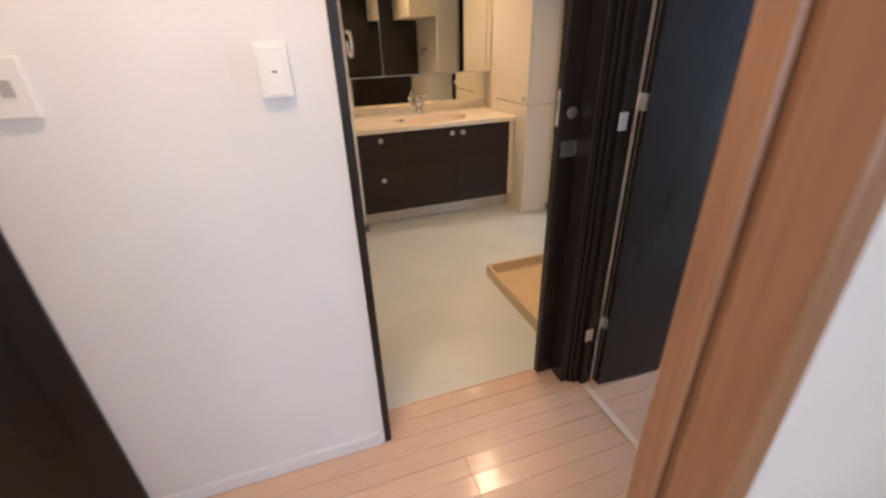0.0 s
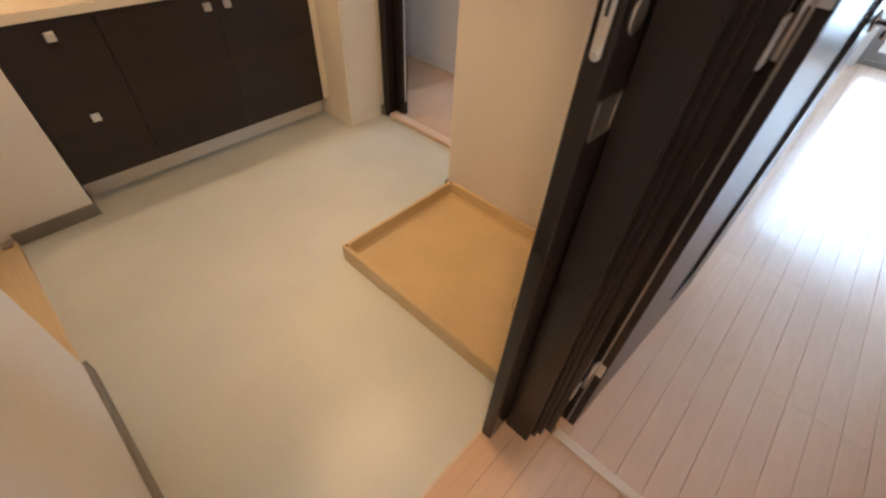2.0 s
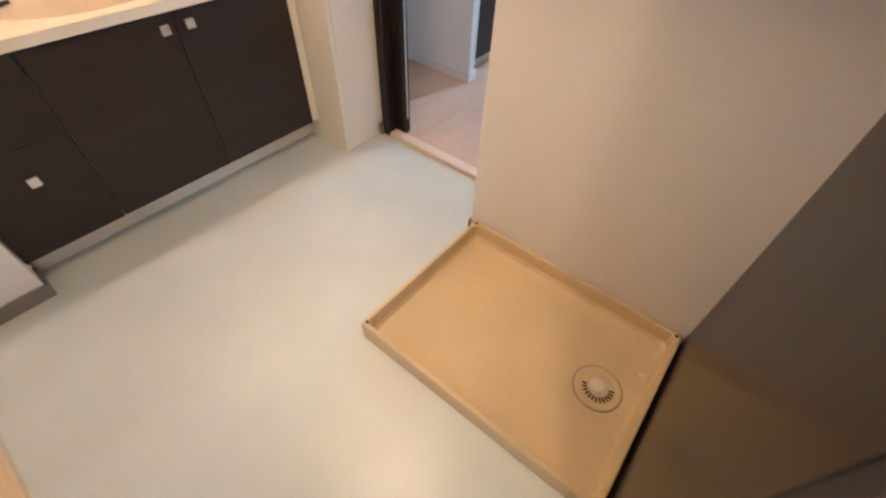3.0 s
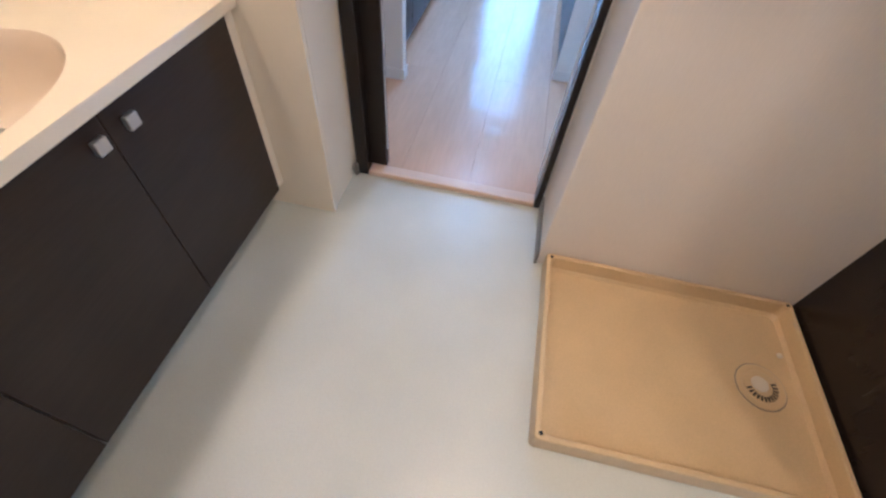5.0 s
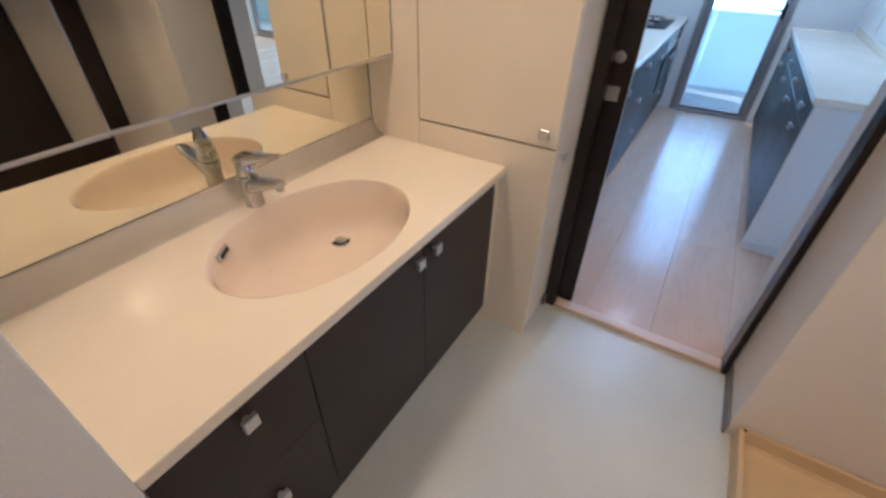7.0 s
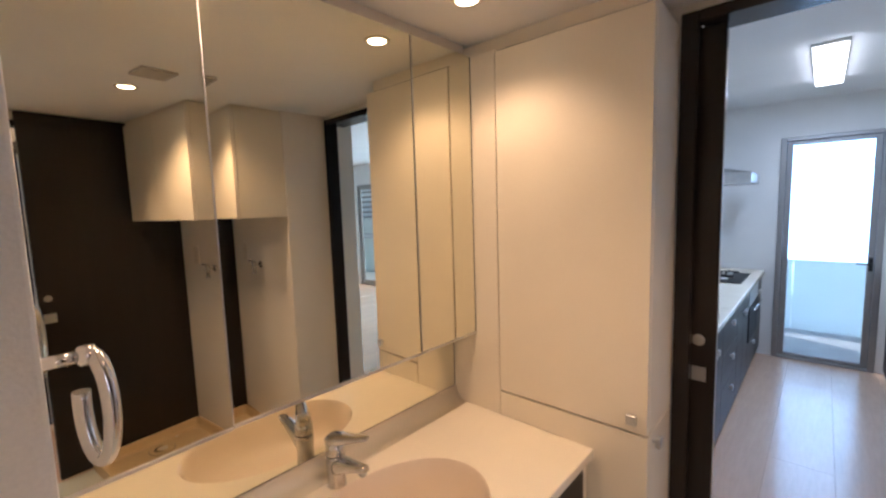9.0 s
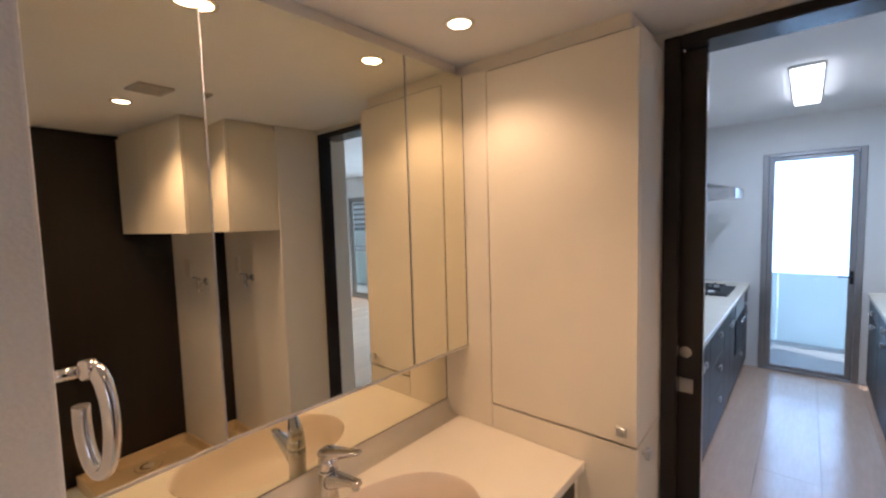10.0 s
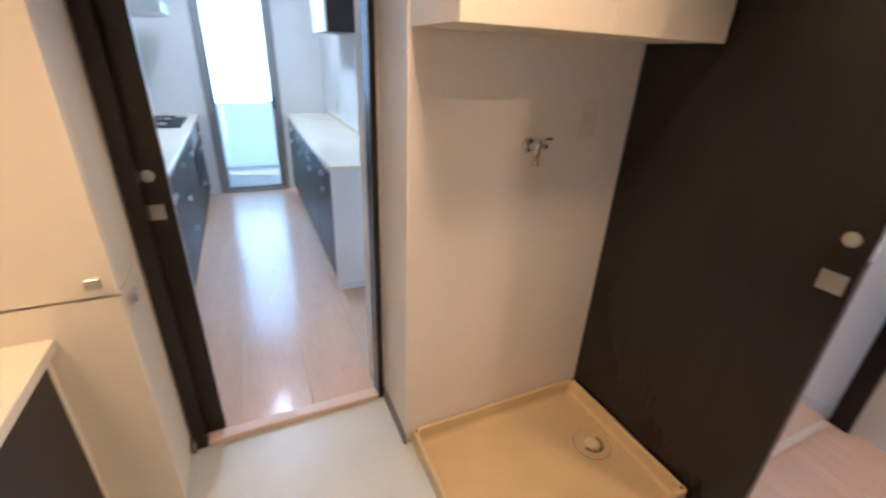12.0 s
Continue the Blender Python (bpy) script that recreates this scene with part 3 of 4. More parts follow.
def blade(stations, along):
    """A flat bar with rounded corners: (distance, height, half width, half thickness) along a level direction."""
    bm = bmesh.new()
    across = Vector((-along.y, along.x, 0))
    rings = []
    for dist, h, hw, ht in stations:
        c = Vector((TX, TY, CT + h)) + along * dist
        ring = []
        for k in range(20):
            a = 2 * math.pi * k / 20
            ca, sa = math.cos(a), math.sin(a)
            ring.append(bm.verts.new(c + across * hw * math.copysign(abs(ca) ** 0.55, ca) + Vector((0, 0, 1)) * ht * math.copysign(abs(sa) ** 0.7, sa)))
        rings.append(ring)
    for a, b in zip(rings, rings[1:]):
        for k in range(20):
            bm.faces.new((a[k], a[(k + 1) % 20], b[(k + 1) % 20], b[k])).smooth = True
    bm.faces.new(rings[0])
    bm.faces.new(rings[-1])
    bmesh.ops.recalc_face_normals(bm, faces=bm.faces)
    return bm


AIM = Vector((0.41, -0.912, 0))
f = thing("basin_tap", (TX, TY, CT), "chrome single lever mixer tap behind the basin", "tap")
part("body", lathe([(0.0285, 0.0), (0.0285, 0.004), (0.0270, 0.007), (0.0265, 0.050), (0.0285, 0.062), (0.0288, 0.080), (0.0288, 0.092), (0.027, 0.095)], (TX, TY, CT), 'z', 36), CHROME, f)
FORE = Vector((0.0, -1.0, 0))
part("spout", blade([(0.004, 0.064, 0.0265, 0.026), (0.035, 0.072, 0.025, 0.023), (0.070, 0.084, 0.021, 0.017), (0.105, 0.096, 0.018, 0.012), (0.140, 0.105, 0.015, 0.009), (0.150, 0.107, 0.010, 0.006)], FORE), CHROME, f)
part("aerator", lathe([(0.0100, 0.084), (0.0115, 0.086), (0.0115, 0.098), (0.010, 0.100)], (TX + 0.132 * FORE.x, TY + 0.132 * FORE.y, CT), 'z', 20), DULL, f, "small grey aerator")
part("lever", merge(lathe([(0.0270, 0.0965), (0.0288, 0.101), (0.0285, 0.118), (0.026, 0.134), (0.015, 0.144), (0.0005, 0.146)], (TX, TY, CT), 'z', 36),
                    blade([(-0.028, 0.141, 0.012, 0.006), (-0.018, 0.142, 0.022, 0.014), (0.0, 0.143, 0.0255, 0.018), (0.03, 0.147, 0.023, 0.014), (0.070, 0.153, 0.018, 0.0085), (0.105, 0.158, 0.014, 0.005), (0.112, 0.159, 0.009, 0.003)], AIM)), CHROME, f)

# mirrors
m = thing("mirror_cabinet", (2.9, 5.9, 1.07), "wall mirror cabinet with three mirrored doors, one slightly ajar", "cabinet")
part("body", boxes([(2.264, 3.535, 5.884, 5.999, 1.088, 2.140)]), CREAM, m)
for x0, x1, turn in ((2.598, 3.225, -0.5), (3.230, 3.534, 0), (2.268, 2.594, 3.4)):
    dr = part("mirror_door", boxes([(x0, x1, 5.870, 5.875, 1.084, 2.142)]), MIRROR, m, "plain mirrored door")
    ed = part("edge_strip", boxes([(x0, x1, 5.8755, 5.882, 1.082, 2.144), (x0, x1, 5.866, 5.8755, 1.076, 1.0835), (x0, x0 + 0.0025, 5.8685, 5.8755, 1.0835, 2.142)]), SATIN, dr, "thin metal edge strip")
    if turn:
        piv = Matrix.Translation((x1, 5.882, 0)) @ pose(0, 0, 0, 0, 0, turn) @ Matrix.Translation((-x1, -5.882, 0))
        shift = Matrix.Translation(m.location)
        for o in (dr, ed):
            o.data.transform(shift.inverted() @ piv @ shift)
solid("trim_filler", boxes([(2.264, 3.535, 5.90, 6.00, 2.145, 2.189), (3.56, 3.80, 5.25, 6.00, 2.142, 2.189)]), CREAM, "cream filler strip between cabinets and ceiling", "trim")
part("joint_shadow", boxes([(3.2255, 3.2295, 5.872, 5.8835, 1.084, 2.142), (3.5345, 3.5375, 5.870, 5.8835, 1.084, 2.142)]), BLACK, m)
low = thing("wall_mirror", (2.9, 5.99, 0.818), "frameless mirror strip between worktop and cabinet", "mirror")
part("pane", boxes([(2.263, 3.536, 5.990, 5.994, 0.828, 1.086)]), MIRROR, low)
part("bottom_rail", boxes([(2.263, 3.537, 5.9885, 5.9896, 0.8262, 0.8280), (3.5350, 3.5370, 5.9885, 5.9896, 0.8282, 1.086)]), SKIRT, low, "thin dark edge line")
part("backing", boxes([(2.263, 3.536, 5.9945, 5.9995, 0.80, 1.086)]), CREAM, low)

# tall cabinet
t = thing("tall_cabinet", (3.67, 5.58, 0), "cream tall storage cabinet with square metal knobs", "cabinet")
part("side_panel", boxes([(3.54, 3.558, 5.220, 5.7585, 0.0, 0.862), (3.54, 3.558, 5.7610, 5.995, 0.0, 2.142)], 0.001), CREAM, t)
part("body", boxes([(3.5605, 3.795, 5.242, 5.995, 0.06, 2.142)]), CREAM, t)
sd = part("side_door", boxes([(3.538, 3.557, 5.221, 5.756, 0.870, 2.133)], 0.001), CREAM, t)
part("shadow_gap", boxes([(3.5575, 3.5602, 5.24, 5.768, 0.859, 2.142)]), BLACK, t)
cube_knob(3.538, 5.262, 0.918, sd, 'x')
ud = part("door", boxes([(3.5605, 3.795, 5.220, 5.240, 0.874, 2.136)], 0.0015), CREAM, t)
ld = part("door", boxes([(3.5605, 3.795, 5.220, 5.240, 0.065, 0.868)], 0.0015), CREAM, t)
cube_knob(3.592, 5.220, 0.835, ld, 'y')
part("plinth", boxes([(3.562, 3.768, 5.228, 5.242, 0.0, 0.06)]), CREAM, t, "cream recessed plinth")

# towel ring
r = thing("towel_ring", (2.270, 5.6, 1.38), "chrome open towel ring on the wall pier", "towel ring")
arc = [(2.324 + 0.013 * math.cos(radians(q)), 5.60 - 0.022 * math.cos(radians(q)), 1.323 + 0.077 * math.sin(radians(q))) for q in range(92, -204, -8)]
part("ring", tube(arc, 0.0108, 16), CHROME, r)
part("stem", merge(tube([(2.263, 5.60, 1.400), (2.318, 5.60, 1.400)], 0.0085, 14), lathe([(0.009, -0.011), (0.0135, -0.009), (0.0145, 0.0), (0.0135, 0.009), (0.009, 0.011)], (2.320, 5.60, 1.400), 'x', 20)), CHROME, r)
part("rosette", lathe([(0.012, 0.0), (0.012, 0.004), (0.011, 0.006), (0.009, 0.007)], (2.2625, 5.60, 1.400), 'x', 24), CHROME, r)

# washing machine pan
p = thing("washing_machine_pan", (3.17, 3.98, 0), "yellow-beige moulded washing machine drain pan on the floor", "drain pan")


def pan_shell():
    bm = bmesh.new()
    x0, x1, y0, y1 = 2.851, 3.497, 3.552, 4.396
    loops = []
    for inset, z, rad in ((0.0, 0.0, 0.012), (0.0, 0.068, 0.012), (0.0025, 0.073, 0.012), (0.014, 0.073, 0.018), (0.0165, 0.0695, 0.02), (0.021, 0.022, 0.022), (0.030, 0.0085, 0.030), (0.09, 0.0065, 0.05)):
        ring = []
        for cx, cy, a0 in ((x1 - inset - rad, y1 - inset - rad, 0), (x0 + inset + rad, y1 - inset - rad, 90), (x0 + inset + rad, y0 + inset + rad, 180), (x1 - inset - rad, y0 + inset + rad, 270)):
            for k in range(6):
                a = radians(a0 + 18 * k)
                ring.append(bm.verts.new((cx + rad * math.cos(a), cy + rad * math.sin(a), z)))
        loops.append(ring)
    for a, b in zip(loops, loops[1:]):
        for k in range(len(a)):
            bm.faces.new((a[k], a[(k + 1) % len(a)], b[(k + 1) % len(b)], b[k]))
    bm.faces.new(loops[-1])
    bmesh.ops.recalc_face_normals(bm, faces=bm.faces)
    return bm


part("tray", pan_shell(), PAN, p)
for px, py in ((2.868, 4.379), (2.868, 3.569), (3.480, 4.379), (3.480, 3.569)):
    lug = part("corner_lug", lathe([(0.012, 0.03), (0.012, 0.070), (0.010, 0.0735), (0.006, 0.0735)], (px, py, 0), 'z', 16), PAN, p)
    part("screw", lathe([(0.006, 0.0732), (0.006, 0.0750), (0.001, 0.0755)], (px, py, 0), 'z', 12), BLACK, lug, "dark screw head")
DX, DY, DZ = 3.187, 3.692, -0.005
dr = part("drain_ring", lathe([(0.074, 0.0115), (0.074, 0.0150), (0.071, 0.0165), (0.056, 0.0165), (0.054, 0.014)], (DX, DY, DZ), 'z', 40), PAN, p, "beige round drain trap")
part("drain_cap", lathe([(0.0535, 0.0125), (0.0535, 0.0160), (0.052, 0.0170), (0.026, 0.0170)], (DX, DY, DZ), 'z', 40), PAN, dr, "beige trap cap with slots")
part("cap_knob", lathe([(0.0258, 0.0165), (0.0250, 0.0205), (0.020, 0.0225), (0.0005, 0.0235)], (DX + 0.006, DY + 0.004, DZ), 'z', 32), IVORY, dr, "pale raised cap centre")
part("gap_ring", lathe([(0.0745, 0.0118), (0.0775, 0.0118), (0.0775, 0.0124), (0.0745, 0.0124)], (DX, DY, DZ), 'z', 40), SKIRT, dr)
for k in range(13):
    q = 108 + k * 15
    a = radians(q)
    s = part("slot", boxes([(-0.0085, 0.0085, -0.0032, 0.0032, -0.001, 0.001)]), BLACK, dr)
    s.data.transform(Matrix.Translation(-Vector(p.location)) @ pose(DX + 0.0415 * math.cos(a), DY + 0.0415 * math.sin(a), 0.0170 + DZ, 0, 0, q) @ Matrix.Translation(Vector(p.location)))
part("plug", lathe([(0.009, 0.0130), (0.009, 0.0165), (0.0005, 0.0175)], (3.315, 3.600, -0.005), 'z', 16), IVORY, p)

# cabinet over the pan
c = thing("wall_cabinet", (3.35, 3.99, 1.55), "cream wall cabinet above the washing machine pan", "cabinet")
part("body", boxes([(3.222, 3.499, 3.560, 4.416, 1.552, 2.165)]), CREAM, c)
part("door", boxes([(3.200, 3.220, 3.560, 3.9875, 1.550, 2.160)], 0.0015), CREAM, c)
part("door", boxes([(3.200, 3.220, 3.9885, 4.416, 1.550, 2.160)], 0.0015), CREAM, c)
part("filler", boxes([(3.215, 3.499, 3.560, 4.40, 2.166, 2.189)]), CREAM, c)

# washing machine tap and socket
k = thing("washing_machine_tap", (3.5, 3.985, 1.21), "small chrome wall tap for a washing machine", "tap")
part("rosette", lathe([(0.026, 0.0), (0.026, -0.005), (0.020, -0.010), (0.012, -0.011)], (3.4995, 3.985, 1.222), 'x', 24), CHROME, k)
part("body", merge(tube([(3.49, 3.985, 1.222), (3.450, 3.985, 1.222)], 0.012), tube([(3.450, 3.985, 1.250), (3.450, 3.985, 1.195)], [0.014, 0.013], 16), lathe([(0.011, -0.06), (0.014, -0.056), (0.014, -0.046), (0.010, -0.043), (0.010, -0.025)], (3.450, 3.985, 1.222), 'z', 20)), CHROME, k)
part("lever", merge(tube([(3.450, 3.985, 1.246), (3.444, 3.958, 1.252), (3.440, 3.932, 1.250)], [0.008, 0.006, 0.005], 10)), CHROME, k)
part("stud", lathe([(0.010, 0.0), (0.010, -0.012), (0.004, -0.014)], (3.4995, 3.918, 1.215), 'x', 16), CHROME, k)
s = thing("wall_socket", (3.5, 3.742, 1.30), "beige plastic wall socket plate", "socket")
part("plate", boxes([(3.492, 3.4998, 3.707, 3.777, 1.240, 1.360)], 0.003, 2), IVORY, s)
for z in (1.275, 1.325):
    part("outlet", boxes([(3.4905, 3.4921, 3.728, 3.756, z - 0.012, z + 0.012)], 0.0006), IVORY, s)

# ceiling fittings
for lx, ly in DOWNLIGHTS:
    dl = thing("downlight", (lx, ly, LOW), "small round recessed warm ceiling downlight", "downlight", "washroom downlights")
    part("ring", lathe([(0.034, -0.001), (0.036, -0.006), (0.046, -0.004), (0.047, -0.0005)], (lx, ly, LOW), 'z', 32), COUNTER, dl)
    part("lens", lathe([(0.0335, -0.0015), (0.033, -0.004), (0.0005, -0.005)], (lx, ly, LOW), 'z', 32), GLOW, dl, "glowing warm lens")
dl = thing("downlight", (1.75, 2.98, TOP), "small round recessed warm corridor downlight", "downlight")
part("ring", lathe([(0.034, -0.001), (0.036, -0.006), (0.046, -0.004), (0.047, -0.0005)], (1.75, 2.98, TOP), 'z', 32), COUNTER, dl)
part("lens", lathe([(0.0335, -0.0015), (0.033, -0.004), (0.0005, -0.005)], (1.75, 2.98, TOP), 'z', 32), GLOW, dl, "glowing warm lens")
vt = thing("ceiling_vent", (2.93, 4.78, LOW), "grey square slatted ceiling ventilation grille", "vent")
part("frame", boxes([(2.86, 3.00, 4.71, 4.725, LOW - 0.012, LOW - 0.001), (2.86, 3.00, 4.835, 4.85, LOW - 0.012, LOW - 0.001), (2.86, 2.875, 4.725, 4.835, LOW - 0.012, LOW - 0.001), (2.985, 3.00, 4.725, 4.835, LOW - 0.012, LOW - 0.001)], 0.003), VENTMAT, vt)
for i in range(6):
    part("slat", boxes([(2.875, 2.985, 4.729 + 0.018 * i, 4.739 + 0.018 * i, LOW - 0.010, LOW - 0.003)], 0.001), VENTMAT, vt)

# corridor switches
for x, z, kind_of in ((1.860, 1.295, "one wide key"), (1.365, 1.290, "one small key")):
    sw = thing("light_switch", (x, 3.39, z), "ivory plastic light switch plate with " + kind_of, "switch", "corridor switches")
    part("plate", boxes([(x - 0.036, x + 0.036, 3.3885, 3.3998, z - 0.057, z + 0.057)], 0.003, 2), PLATE, sw)
    key = part("key", boxes([(x - 0.024, x + 0.024, 3.3855, 3.3886, z - 0.050, z + 0.050)] if "wide" in kind_of else [(x - 0.012, x + 0.012, 3.3855, 3.3886, z - 0.016, z + 0.016)], 0.001), PLATE if "wide" in kind_of else VENTMAT, sw)
    if "wide" in kind_of:
        part("lamp", boxes([(x - 0.005, x + 0.005, 3.3848, 3.3856, z - 0.002, z + 0.002)]), BLACK, key)


# ---- kitchen ----
kp = thing("kitchen_end_panel", (4.62, 5.6, 0), "white tall end panel beside the kitchen worktop", "panel")
part("board", boxes([(4.575, 4.635, 5.230, 5.945, 0.0, 2.16)], 0.004), WALLPAPER, kp)
part("foot_strip", boxes([(4.567, 4.641, 5.222, 5.2295, 0, 0.06), (4.567, 4.5745, 5.2295, 5.945, 0, 0.06)], 0.002), WSKIRT, kp)
KU = [(4.66, 5.26, "pair"), (5.26, 5.86, "drawers"), (5.86, 6.46, "pair"), (6.46, 7.06, "oven"), (7.06, 7.40, "single")]
for x0, x1, mode in KU:
    u = thing("base_cabinet", ((x0 + x1) / 2, 5.6, 0), "dark espresso kitchen base cabinet with square metal knobs" if mode != "oven" else "kitchen base unit with a dark glass oven under the hob", "cabinet", "kitchen base cabinets")
    part("body", boxes([(x0 + 0.002, x1 - 0.002, 5.302, 5.94, 0.08, 0.815), (x0 + 0.002, x1 - 0.002, 5.345, 5.36, 0.0, 0.08)]), CREAM, u)
    if mode == "oven":
        part("oven_door", boxes([(x0 + 0.003, x1 - 0.003, 5.272, 5.3, 0.36, 0.66)], 0.003), BLACK, u, "dark glass oven door")
        part("control_strip", boxes([(x0 + 0.003, x1 - 0.003, 5.274, 5.3, 0.665, 0.81)], 0.003), STEEL, u, "brushed steel control strip")
        part("bar_handle", tube([(x0 + 0.06, 5.245, 0.635), (x1 - 0.06, 5.245, 0.635)], 0.009), CHROME, u)
        dfr = part("drawer_front", boxes([(x0 + 0.002, x1 - 0.002, 5.28, 5.3, 0.085, 0.355)], 0.0015), ESPRESSO, u)
        cube_knob((x0 + x1) / 2, 5.28, 0.30, dfr, 'y', 0.034)
    elif mode == "drawers":
        for z0, z1 in ((0.085, 0.36), (0.364, 0.58), (0.584, 0.812)):
            dfr = part("drawer_front", boxes([(x0 + 0.002, x1 - 0.002, 5.28, 5.3, z0, z1)], 0.0015), ESPRESSO, u)
            cube_knob((x0 + x1) / 2, 5.28, z1 - 0.06, dfr, 'y', 0.034)
    else:
        mid = (x0 + x1) / 2
        for a, b, kx in (((x0, mid, mid - 0.045), (mid, x1, mid + 0.045)) if mode == "pair" else ((x0, x1, x0 + 0.045),)):
            dfr = part("door", boxes([(a + 0.002, b - 0.002, 5.28, 5.3, 0.085, 0.812)], 0.0015), ESPRESSO, u)
            cube_knob(kx, 5.28, 0.70, dfr, 'y', 0.034)
kt = thing("kitchen_worktop", (6.0, 5.6, 0.82), "white kitchen worktop with an inset sink", "worktop")
part("slab", boxes([(4.652, 4.92, 5.262, 5.948, 0.82, 0.856), (5.50, 7.405, 5.262, 5.948, 0.82, 0.856), (4.92, 5.50, 5.262, 5.38, 0.82, 0.856), (4.92, 5.50, 5.80, 5.948, 0.82, 0.856)], 0.003), COUNTER, kt)
part("sink", boxes([(4.92, 5.50, 5.38, 5.80, 0.818, 0.824), (4.918, 4.924, 5.38, 5.80, 0.824, 0.858), (5.496, 5.502, 5.38, 5.80, 0.824, 0.858), (4.924, 5.496, 5.378, 5.384, 0.824, 0.858), (4.924, 5.496, 5.796, 5.802, 0.824, 0.858)]), STEEL, kt, "brushed steel sink")
hob = thing("gas_hob", (6.76, 5.6, 0.856), "black gas hob with pan supports on the worktop", "hob")
part("plate", boxes([(6.47, 7.05, 5.34, 5.86, 0.8565, 0.866)], 0.004, 2), BLACK, hob)
for bx_, by_ in ((6.60, 5.50), (6.92, 5.50), (6.76, 5.74)):
    part("burner", lathe([(0.05, 0.866), (0.05, 0.876), (0.035, 0.884), (0.0005, 0.885)], (bx_, by_, 0), 'z', 24), STEEL, hob)
    part("pan_support", boxes([(bx_ - 0.09, bx_ + 0.09, by_ - 0.005, by_ + 0.005, 0.886, 0.896), (bx_ - 0.005, bx_ + 0.005, by_ - 0.09, by_ - 0.006, 0.886, 0.896), (bx_ - 0.005, bx_ + 0.005, by_ + 0.006, by_ + 0.09, 0.886, 0.896),
                               (bx_ - 0.09, bx_ - 0.08, by_ - 0.005, by_ + 0.005, 0.866, 0.886), (bx_ + 0.08, bx_ + 0.09, by_ - 0.005, by_ + 0.005, 0.866, 0.886)]), BLACK, hob)
hd = thing("range_hood", (6.76, 5.6, 1.66), "brushed steel range hood with a tall duct cover", "range hood")


def hood_shell():
    bm = bmesh.new()
    lowr = [bm.verts.new(v) for v in ((6.46, 5.30, 1.70), (7.06, 5.30, 1.70), (7.06, 5.945, 1.66), (6.46, 5.945, 1.66))]
    mid = [bm.verts.new(v) for v in ((6.46, 5.30, 1.78), (7.06, 5.30, 1.78), (7.06, 5.945, 1.80), (6.46, 5.945, 1.80))]
    top = [bm.verts.new(v) for v in ((6.60, 5.60, 1.86), (6.92, 5.60, 1.86), (6.92, 5.945, 1.86), (6.60, 5.945, 1.86))]
    for a, b in ((lowr, mid), (mid, top)):
        for q in range(4):
            bm.faces.new((a[q], a[(q + 1) % 4], b[(q + 1) % 4], b[q]))
    bm.faces.new(lowr)
    bm.faces.new(top)
    bmesh.ops.recalc_face_normals(bm, faces=bm.faces)
    return bm


part("canopy", hood_shell(), STEEL, hd)
part("duct_cover", boxes([(6.60, 6.92, 5.60, 5.945, 1.86, 2.449)], 0.003), STEEL, hd)

# peninsula cabinets on the living side
for x0, x1 in ((4.872, 5.46), (5.46, 6.05), (6.05, 6.64), (6.64, 7.29)):
    u = thing("base_cabinet", ((x0 + x1) / 2, 4.15, 0), "dark espresso kitchen base cabinet with two drawers over doors", "cabinet", "kitchen base cabinets")
    part("body", boxes([(x0 + 0.002, x1 - 0.002, 3.995, 4.395, 0.07, 0.815), (x0 + 0.002, x1 - 0.002, 4.34, 4.355, 0.0, 0.07)]), CREAM, u)
    for z0, z1 in ((0.075, 0.69), (0.694, 0.812)):
        fr1 = part("drawer_front" if z0 > 0.5 else "door", boxes([(x0 + 0.002, x1 - 0.002, 4.398, 4.418, z0, z1)], 0.0015), ESPRESSO, u)
        cube_knob(x0 + 0.24, 4.418, 0.752 if z0 > 0.5 else 0.64, fr1, '+y', 0.034)
ep = thing("counter_end_panel", (4.86, 4.15, 0), "white end panel of the kitchen counter", "panel")
part("board", boxes([(4.858, 4.871, 3.992, 4.42, 0.0, 0.82)], 0.003), WALLPAPER, ep)
part("foot_strip", boxes([(4.851, 4.8575, 3.992, 4.426, 0, 0.055)], 0.002), WSKIRT, ep)
ct = thing("kitchen_counter_top", (6.0, 4.15, 0.82), "white counter top along the kitchen wall", "worktop")
part("slab", boxes([(4.848, 7.30, 3.992, 4.418, 0.82, 0.855)], 0.004, 2), COUNTER, ct)
part("front_edge", boxes([(4.848, 7.30, 4.418, 4.432, 0.818, 0.855)], 0.005, 2), COUNTER, ct)
part("upstand", boxes([(4.872, 7.30, 3.9905, 4.002, 0.8555, 0.90)], 0.003), COUNTER, ct)
uc = thing("kitchen_wall_cabinet", (6.1, 4.06, 1.62), "kitchen wall cabinet with dark end panel and glossy white doors", "cabinet")
part("body", boxes([(5.82, 6.40, 3.991, 4.20, 1.62, 2.30)]), ESPRESSO, uc)
part("door", boxes([(5.822, 6.108, 4.202, 4.22, 1.618, 2.30)], 0.0015), COUNTER, uc)
part("door", boxes([(6.112, 6.398, 4.202, 4.22, 1.618, 2.30)], 0.0015), COUNTER, uc)
so = thing("wall_socket", (6.74, 3.9, 0.95), "small white wall socket above the counter", "socket")
part("plate", boxes([(6.70, 6.78, 3.9902, 3.998, 0.93, 1.05)], 0.003), PLATE, so)

kl = thing("ceiling_light", (6.1, 4.84, TOP), "white rectangular ceiling light with glowing diffuser", "ceiling light")
part("base", boxes([(5.57, 6.63, 4.783, 4.953, 2.43, 2.449)], 0.004), PLATE, kl)
part("diffuser", boxes([(5.58, 6.62, 4.793, 4.943, 2.402, 2.43)], 0.008, 2), COOLGLOW, kl, "glowing white diffuser")

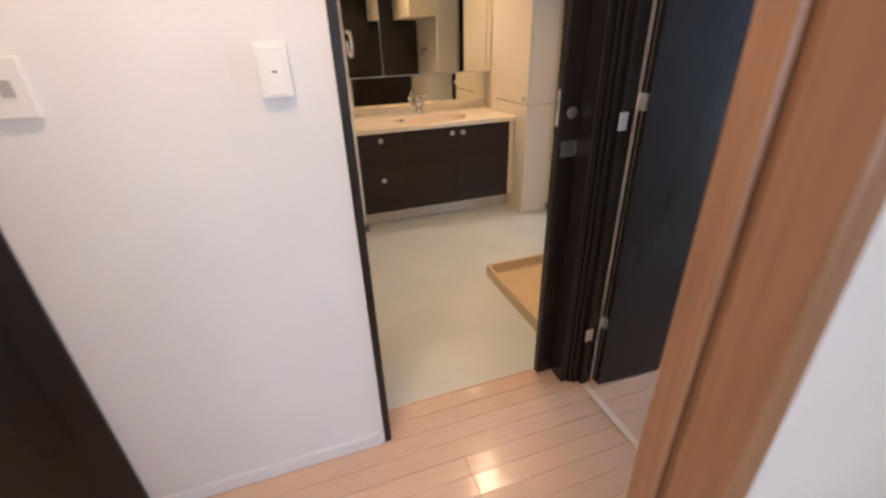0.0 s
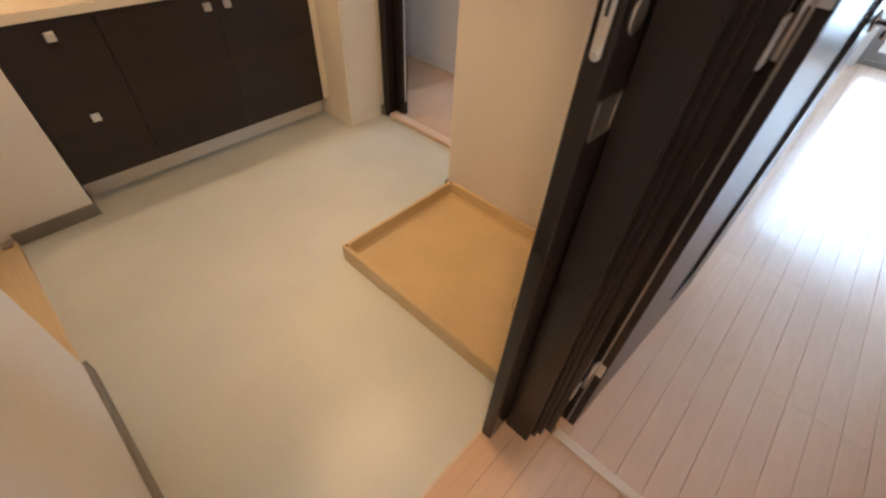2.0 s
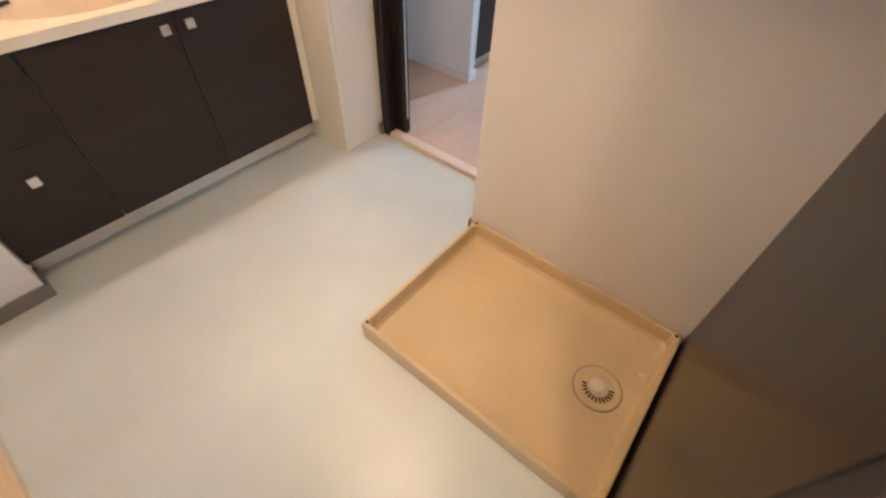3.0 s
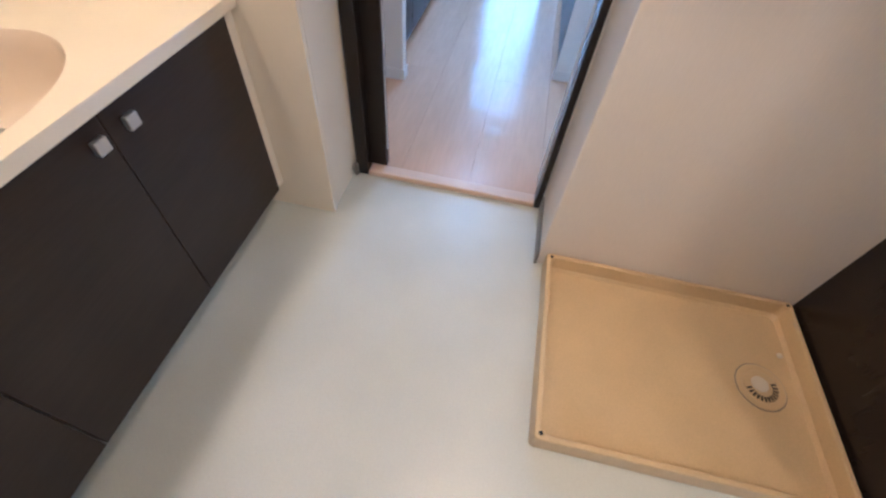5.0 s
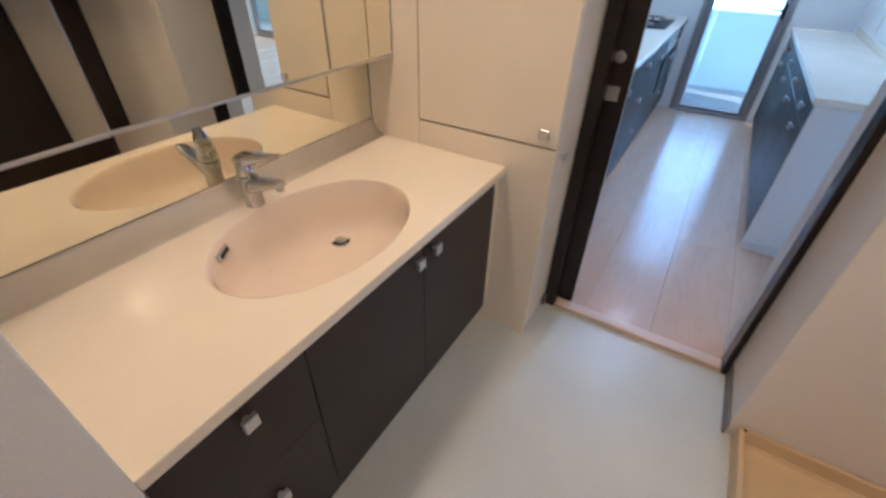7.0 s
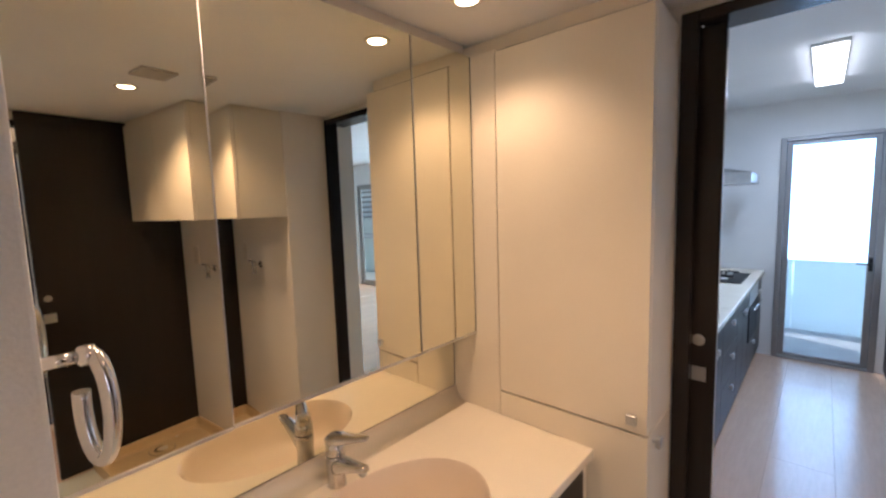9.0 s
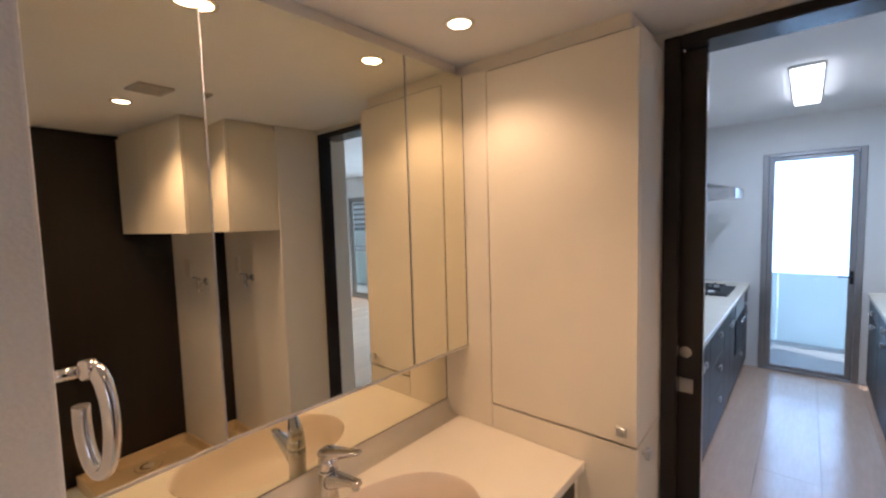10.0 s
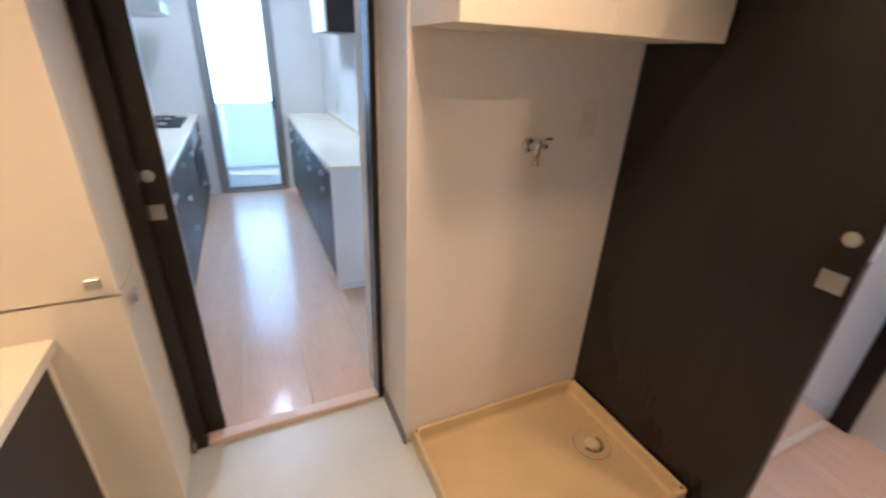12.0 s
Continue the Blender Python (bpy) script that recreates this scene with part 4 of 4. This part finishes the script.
# glazed kitchen door to the balcony
kd = thing("door_4", (7.44, 4.82, 0), "grey aluminium glazed balcony door, closed", "door", kind="structure")
part("frame", boxes([(7.40, 7.50, 4.46, 4.505, 0, 2.12), (7.40, 7.50, 5.135, 5.18, 0, 2.12), (7.40, 7.50, 4.505, 5.135, 2.085, 2.12), (7.40, 7.50, 4.505, 5.135, 0.0, 0.022)], 0.004), ALU, kd)
lf = part("leaf_frame", boxes([(7.43, 7.47, 4.507, 4.55, 0.024, 2.083), (7.43, 7.47, 5.09, 5.133, 0.024, 2.083), (7.43, 7.47, 4.55, 5.09, 2.045, 2.083), (7.43, 7.47, 4.55, 5.09, 0.024, 0.055)], 0.004), ALU, kd)
gp = part("pane", boxes([(7.447, 7.453, 4.55, 5.09, 0.055, 2.045)]), OBSCURE, lf, "finely obscured glass pane")
gp.visible_shadow = False
part("lever_handle", merge(boxes([(7.422, 7.43, 4.515, 4.541, 0.90, 1.02)], 0.003), tube([(7.425, 4.528, 0.968), (7.385, 4.528, 0.968), (7.378, 4.535, 0.968), (7.378, 4.62, 0.968)], 0.008)), BLACK, lf, "dark lever handle")

# living room window
wd = thing("window_1", (7.46, 1.9, 0), "tall sliding balcony window with grey aluminium frames", "window", kind="structure")
part("frame", boxes([(7.42, 7.52, 3.19, 3.23, 0, 2.05), (7.42, 7.52, -0.35, -0.31, 0, 2.05), (7.42, 7.52, -0.31, 3.19, 2.01, 2.05), (7.42, 7.52, -0.31, 3.19, 0, 0.04)], 0.003), ALU, wd)
for y0, y1, xx in ((1.89, 3.19, 7.44), (0.64, 1.95, 7.485), (-0.31, 0.70, 7.44)):
    sf = part("sash", boxes([(xx, xx + 0.03, y0, y0 + 0.05, 0.04, 2.01), (xx, xx + 0.03, y1 - 0.05, y1, 0.04, 2.01), (xx, xx + 0.03, y0 + 0.05, y1 - 0.05, 1.96, 2.01), (xx, xx + 0.03, y0 + 0.05, y1 - 0.05, 0.04, 0.11)], 0.003), ALU, wd)
    gp = part("pane", boxes([(xx + 0.012, xx + 0.018, y0 + 0.05, y1 - 0.05, 0.11, 1.96)]), GLASS, sf)
    gp.visible_shadow = False

# ---- outside ----
solid("ground", boxes([(-500, 500, -500, 500, -9.2, -9.0)]), FACADE, "pale paved ground far below", "ground")
bal = thing("balcony", (8.3, 3.2, -0.1), "balcony with pale floor and pale green parapet panels", "balcony", kind="structure")
part("slab", boxes([(7.60, 9.0, -4.2, 6.1, -0.22, -0.06)]), DECK, bal)
for i in range(-4, 6):
    part("parapet_panel", boxes([(8.86, 8.88, 0.25 + 0.97 * i, 1.215 + 0.97 * i, -0.058, 0.78)], 0.003), PARAPET, bal)
part("handrail", boxes([(8.85, 8.89, -4.2, 6.1, 0.782, 0.805)], 0.006, 2), PARAPET, bal)
part("divider", boxes([(7.60, 8.86, 6.10, 6.16, -0.06, 2.3)]), FACADE, bal)

nb = thing("apartment_building", (20, -9, -9), "pale apartment building with banded balconies across the way", "building")
part("wall", boxes([(18, 30, -26, -4, -9, 14)]), FACADE, nb)
part("roof", boxes([(17.8, 30.2, -26.2, -3.8, 14, 14.4)]), FACADE, nb)
for i in range(8):
    z = -8.3 + 2.8 * i
    part("balcony_band", boxes([(17.0, 17.98, -26, -4, z, z + 0.9)], 0.02), PARAPET, nb)
    lv = part("louvre_screen", boxes([(17.90, 17.98, -26, -4, z + 0.95, z + 2.75)]), ALU, nb, "grey backing of the louvre screen")
    for kk in range(6):
        part("slat", boxes([(17.72, 17.88, -26, -4, z + 1.0 + 0.3 * kk, z + 1.16 + 0.3 * kk)], 0.01), BLIND, lv)

SKYGLOW = bpy.data.materials.new("hazy_daylight_sky")
SKYGLOW.use_nodes = True
SKYGLOW.node_tree.nodes.remove(SKYGLOW.node_tree.nodes["Principled BSDF"])
glow = SKYGLOW.node_tree.nodes.new("ShaderNodeEmission")
glow.inputs[0].default_value, glow.inputs[1].default_value = (0.42, 0.66, 1.0, 1), 8.0
SKYGLOW.node_tree.links.new(glow.outputs[0], SKYGLOW.node_tree.nodes["Material Output"].inputs[0])
solid("backdrop", boxes([(60.0, 60.2, -70, 30, -9, 40)]), SKYGLOW, "bright hazy sky over the far distance", "sky")

# ---- flooring strips ----
STRIP = 0.0757


def strip_mesh(length, wide):
    bm = boxes([(0, length - 0.0006, 0.0, wide - 0.0009, -0.011, 0.0)])
    top = [e for e in bm.edges if all(v.co.z > -0.001 for v in e.verts)]
    bmesh.ops.bevel(bm, geom=top, offset=0.0006, segments=1, affect='EDGES')
    me = bpy.data.meshes.new("floor_strip")
    bm.to_mesh(me)
    bm.free()
    me.materials.append(PLANK)
    return me


strips = {}


def lay(name, label, x0, x1, y0, y1, lengths, wide=STRIP):
    floor_thing = thing(name, ((x0 + x1) / 2, (y0 + y1) / 2, 0), label, "floor", kind="structure")
    y, row = y1, 0
    while y - wide >= y0 - 0.03:
        y -= wide
        x = x0
        cut = lengths[row % len(lengths)]
        while x < x1 - 0.02:
            end = min(x1, x + cut)
            key = round(end - x, 3), wide
            if key not in strips:
                strips[key] = strip_mesh(*key)
            ob = new("floor_strip", strips[key])
            ob.parent = floor_thing
            ob.location = Vector((x, y, 0)) - floor_thing.location
            x, cut = end, 1.818
        row += 1


lay("floor_corridor", "pale beech strip flooring in the corridor", 0.5, 2.862, 2.45, 3.542, (0.95, 0.95, 0.95, 0.95, 1.75, 1.75, 1.75, 1.75))
lay("floor_living", "pale beech strip flooring in the living room", 2.872, 7.42, 2.52, 3.88, (1.2, 1.2, 1.2, 1.2, 0.6, 0.6, 0.6, 0.6))
lay("floor_kitchen", "pale beech strip flooring in the kitchen", 3.842, 7.42, 3.88, 5.95, (0.9, 1.5), 0.303)
solid("floor_rooms", boxes([(0.5, 3.95, 0.4, 2.42, -0.0115, 0.0), (4.05, 7.42, -0.55, 2.515, -0.0115, 0.0)]), PLANK, "pale beech flooring of the far rooms", "floor")
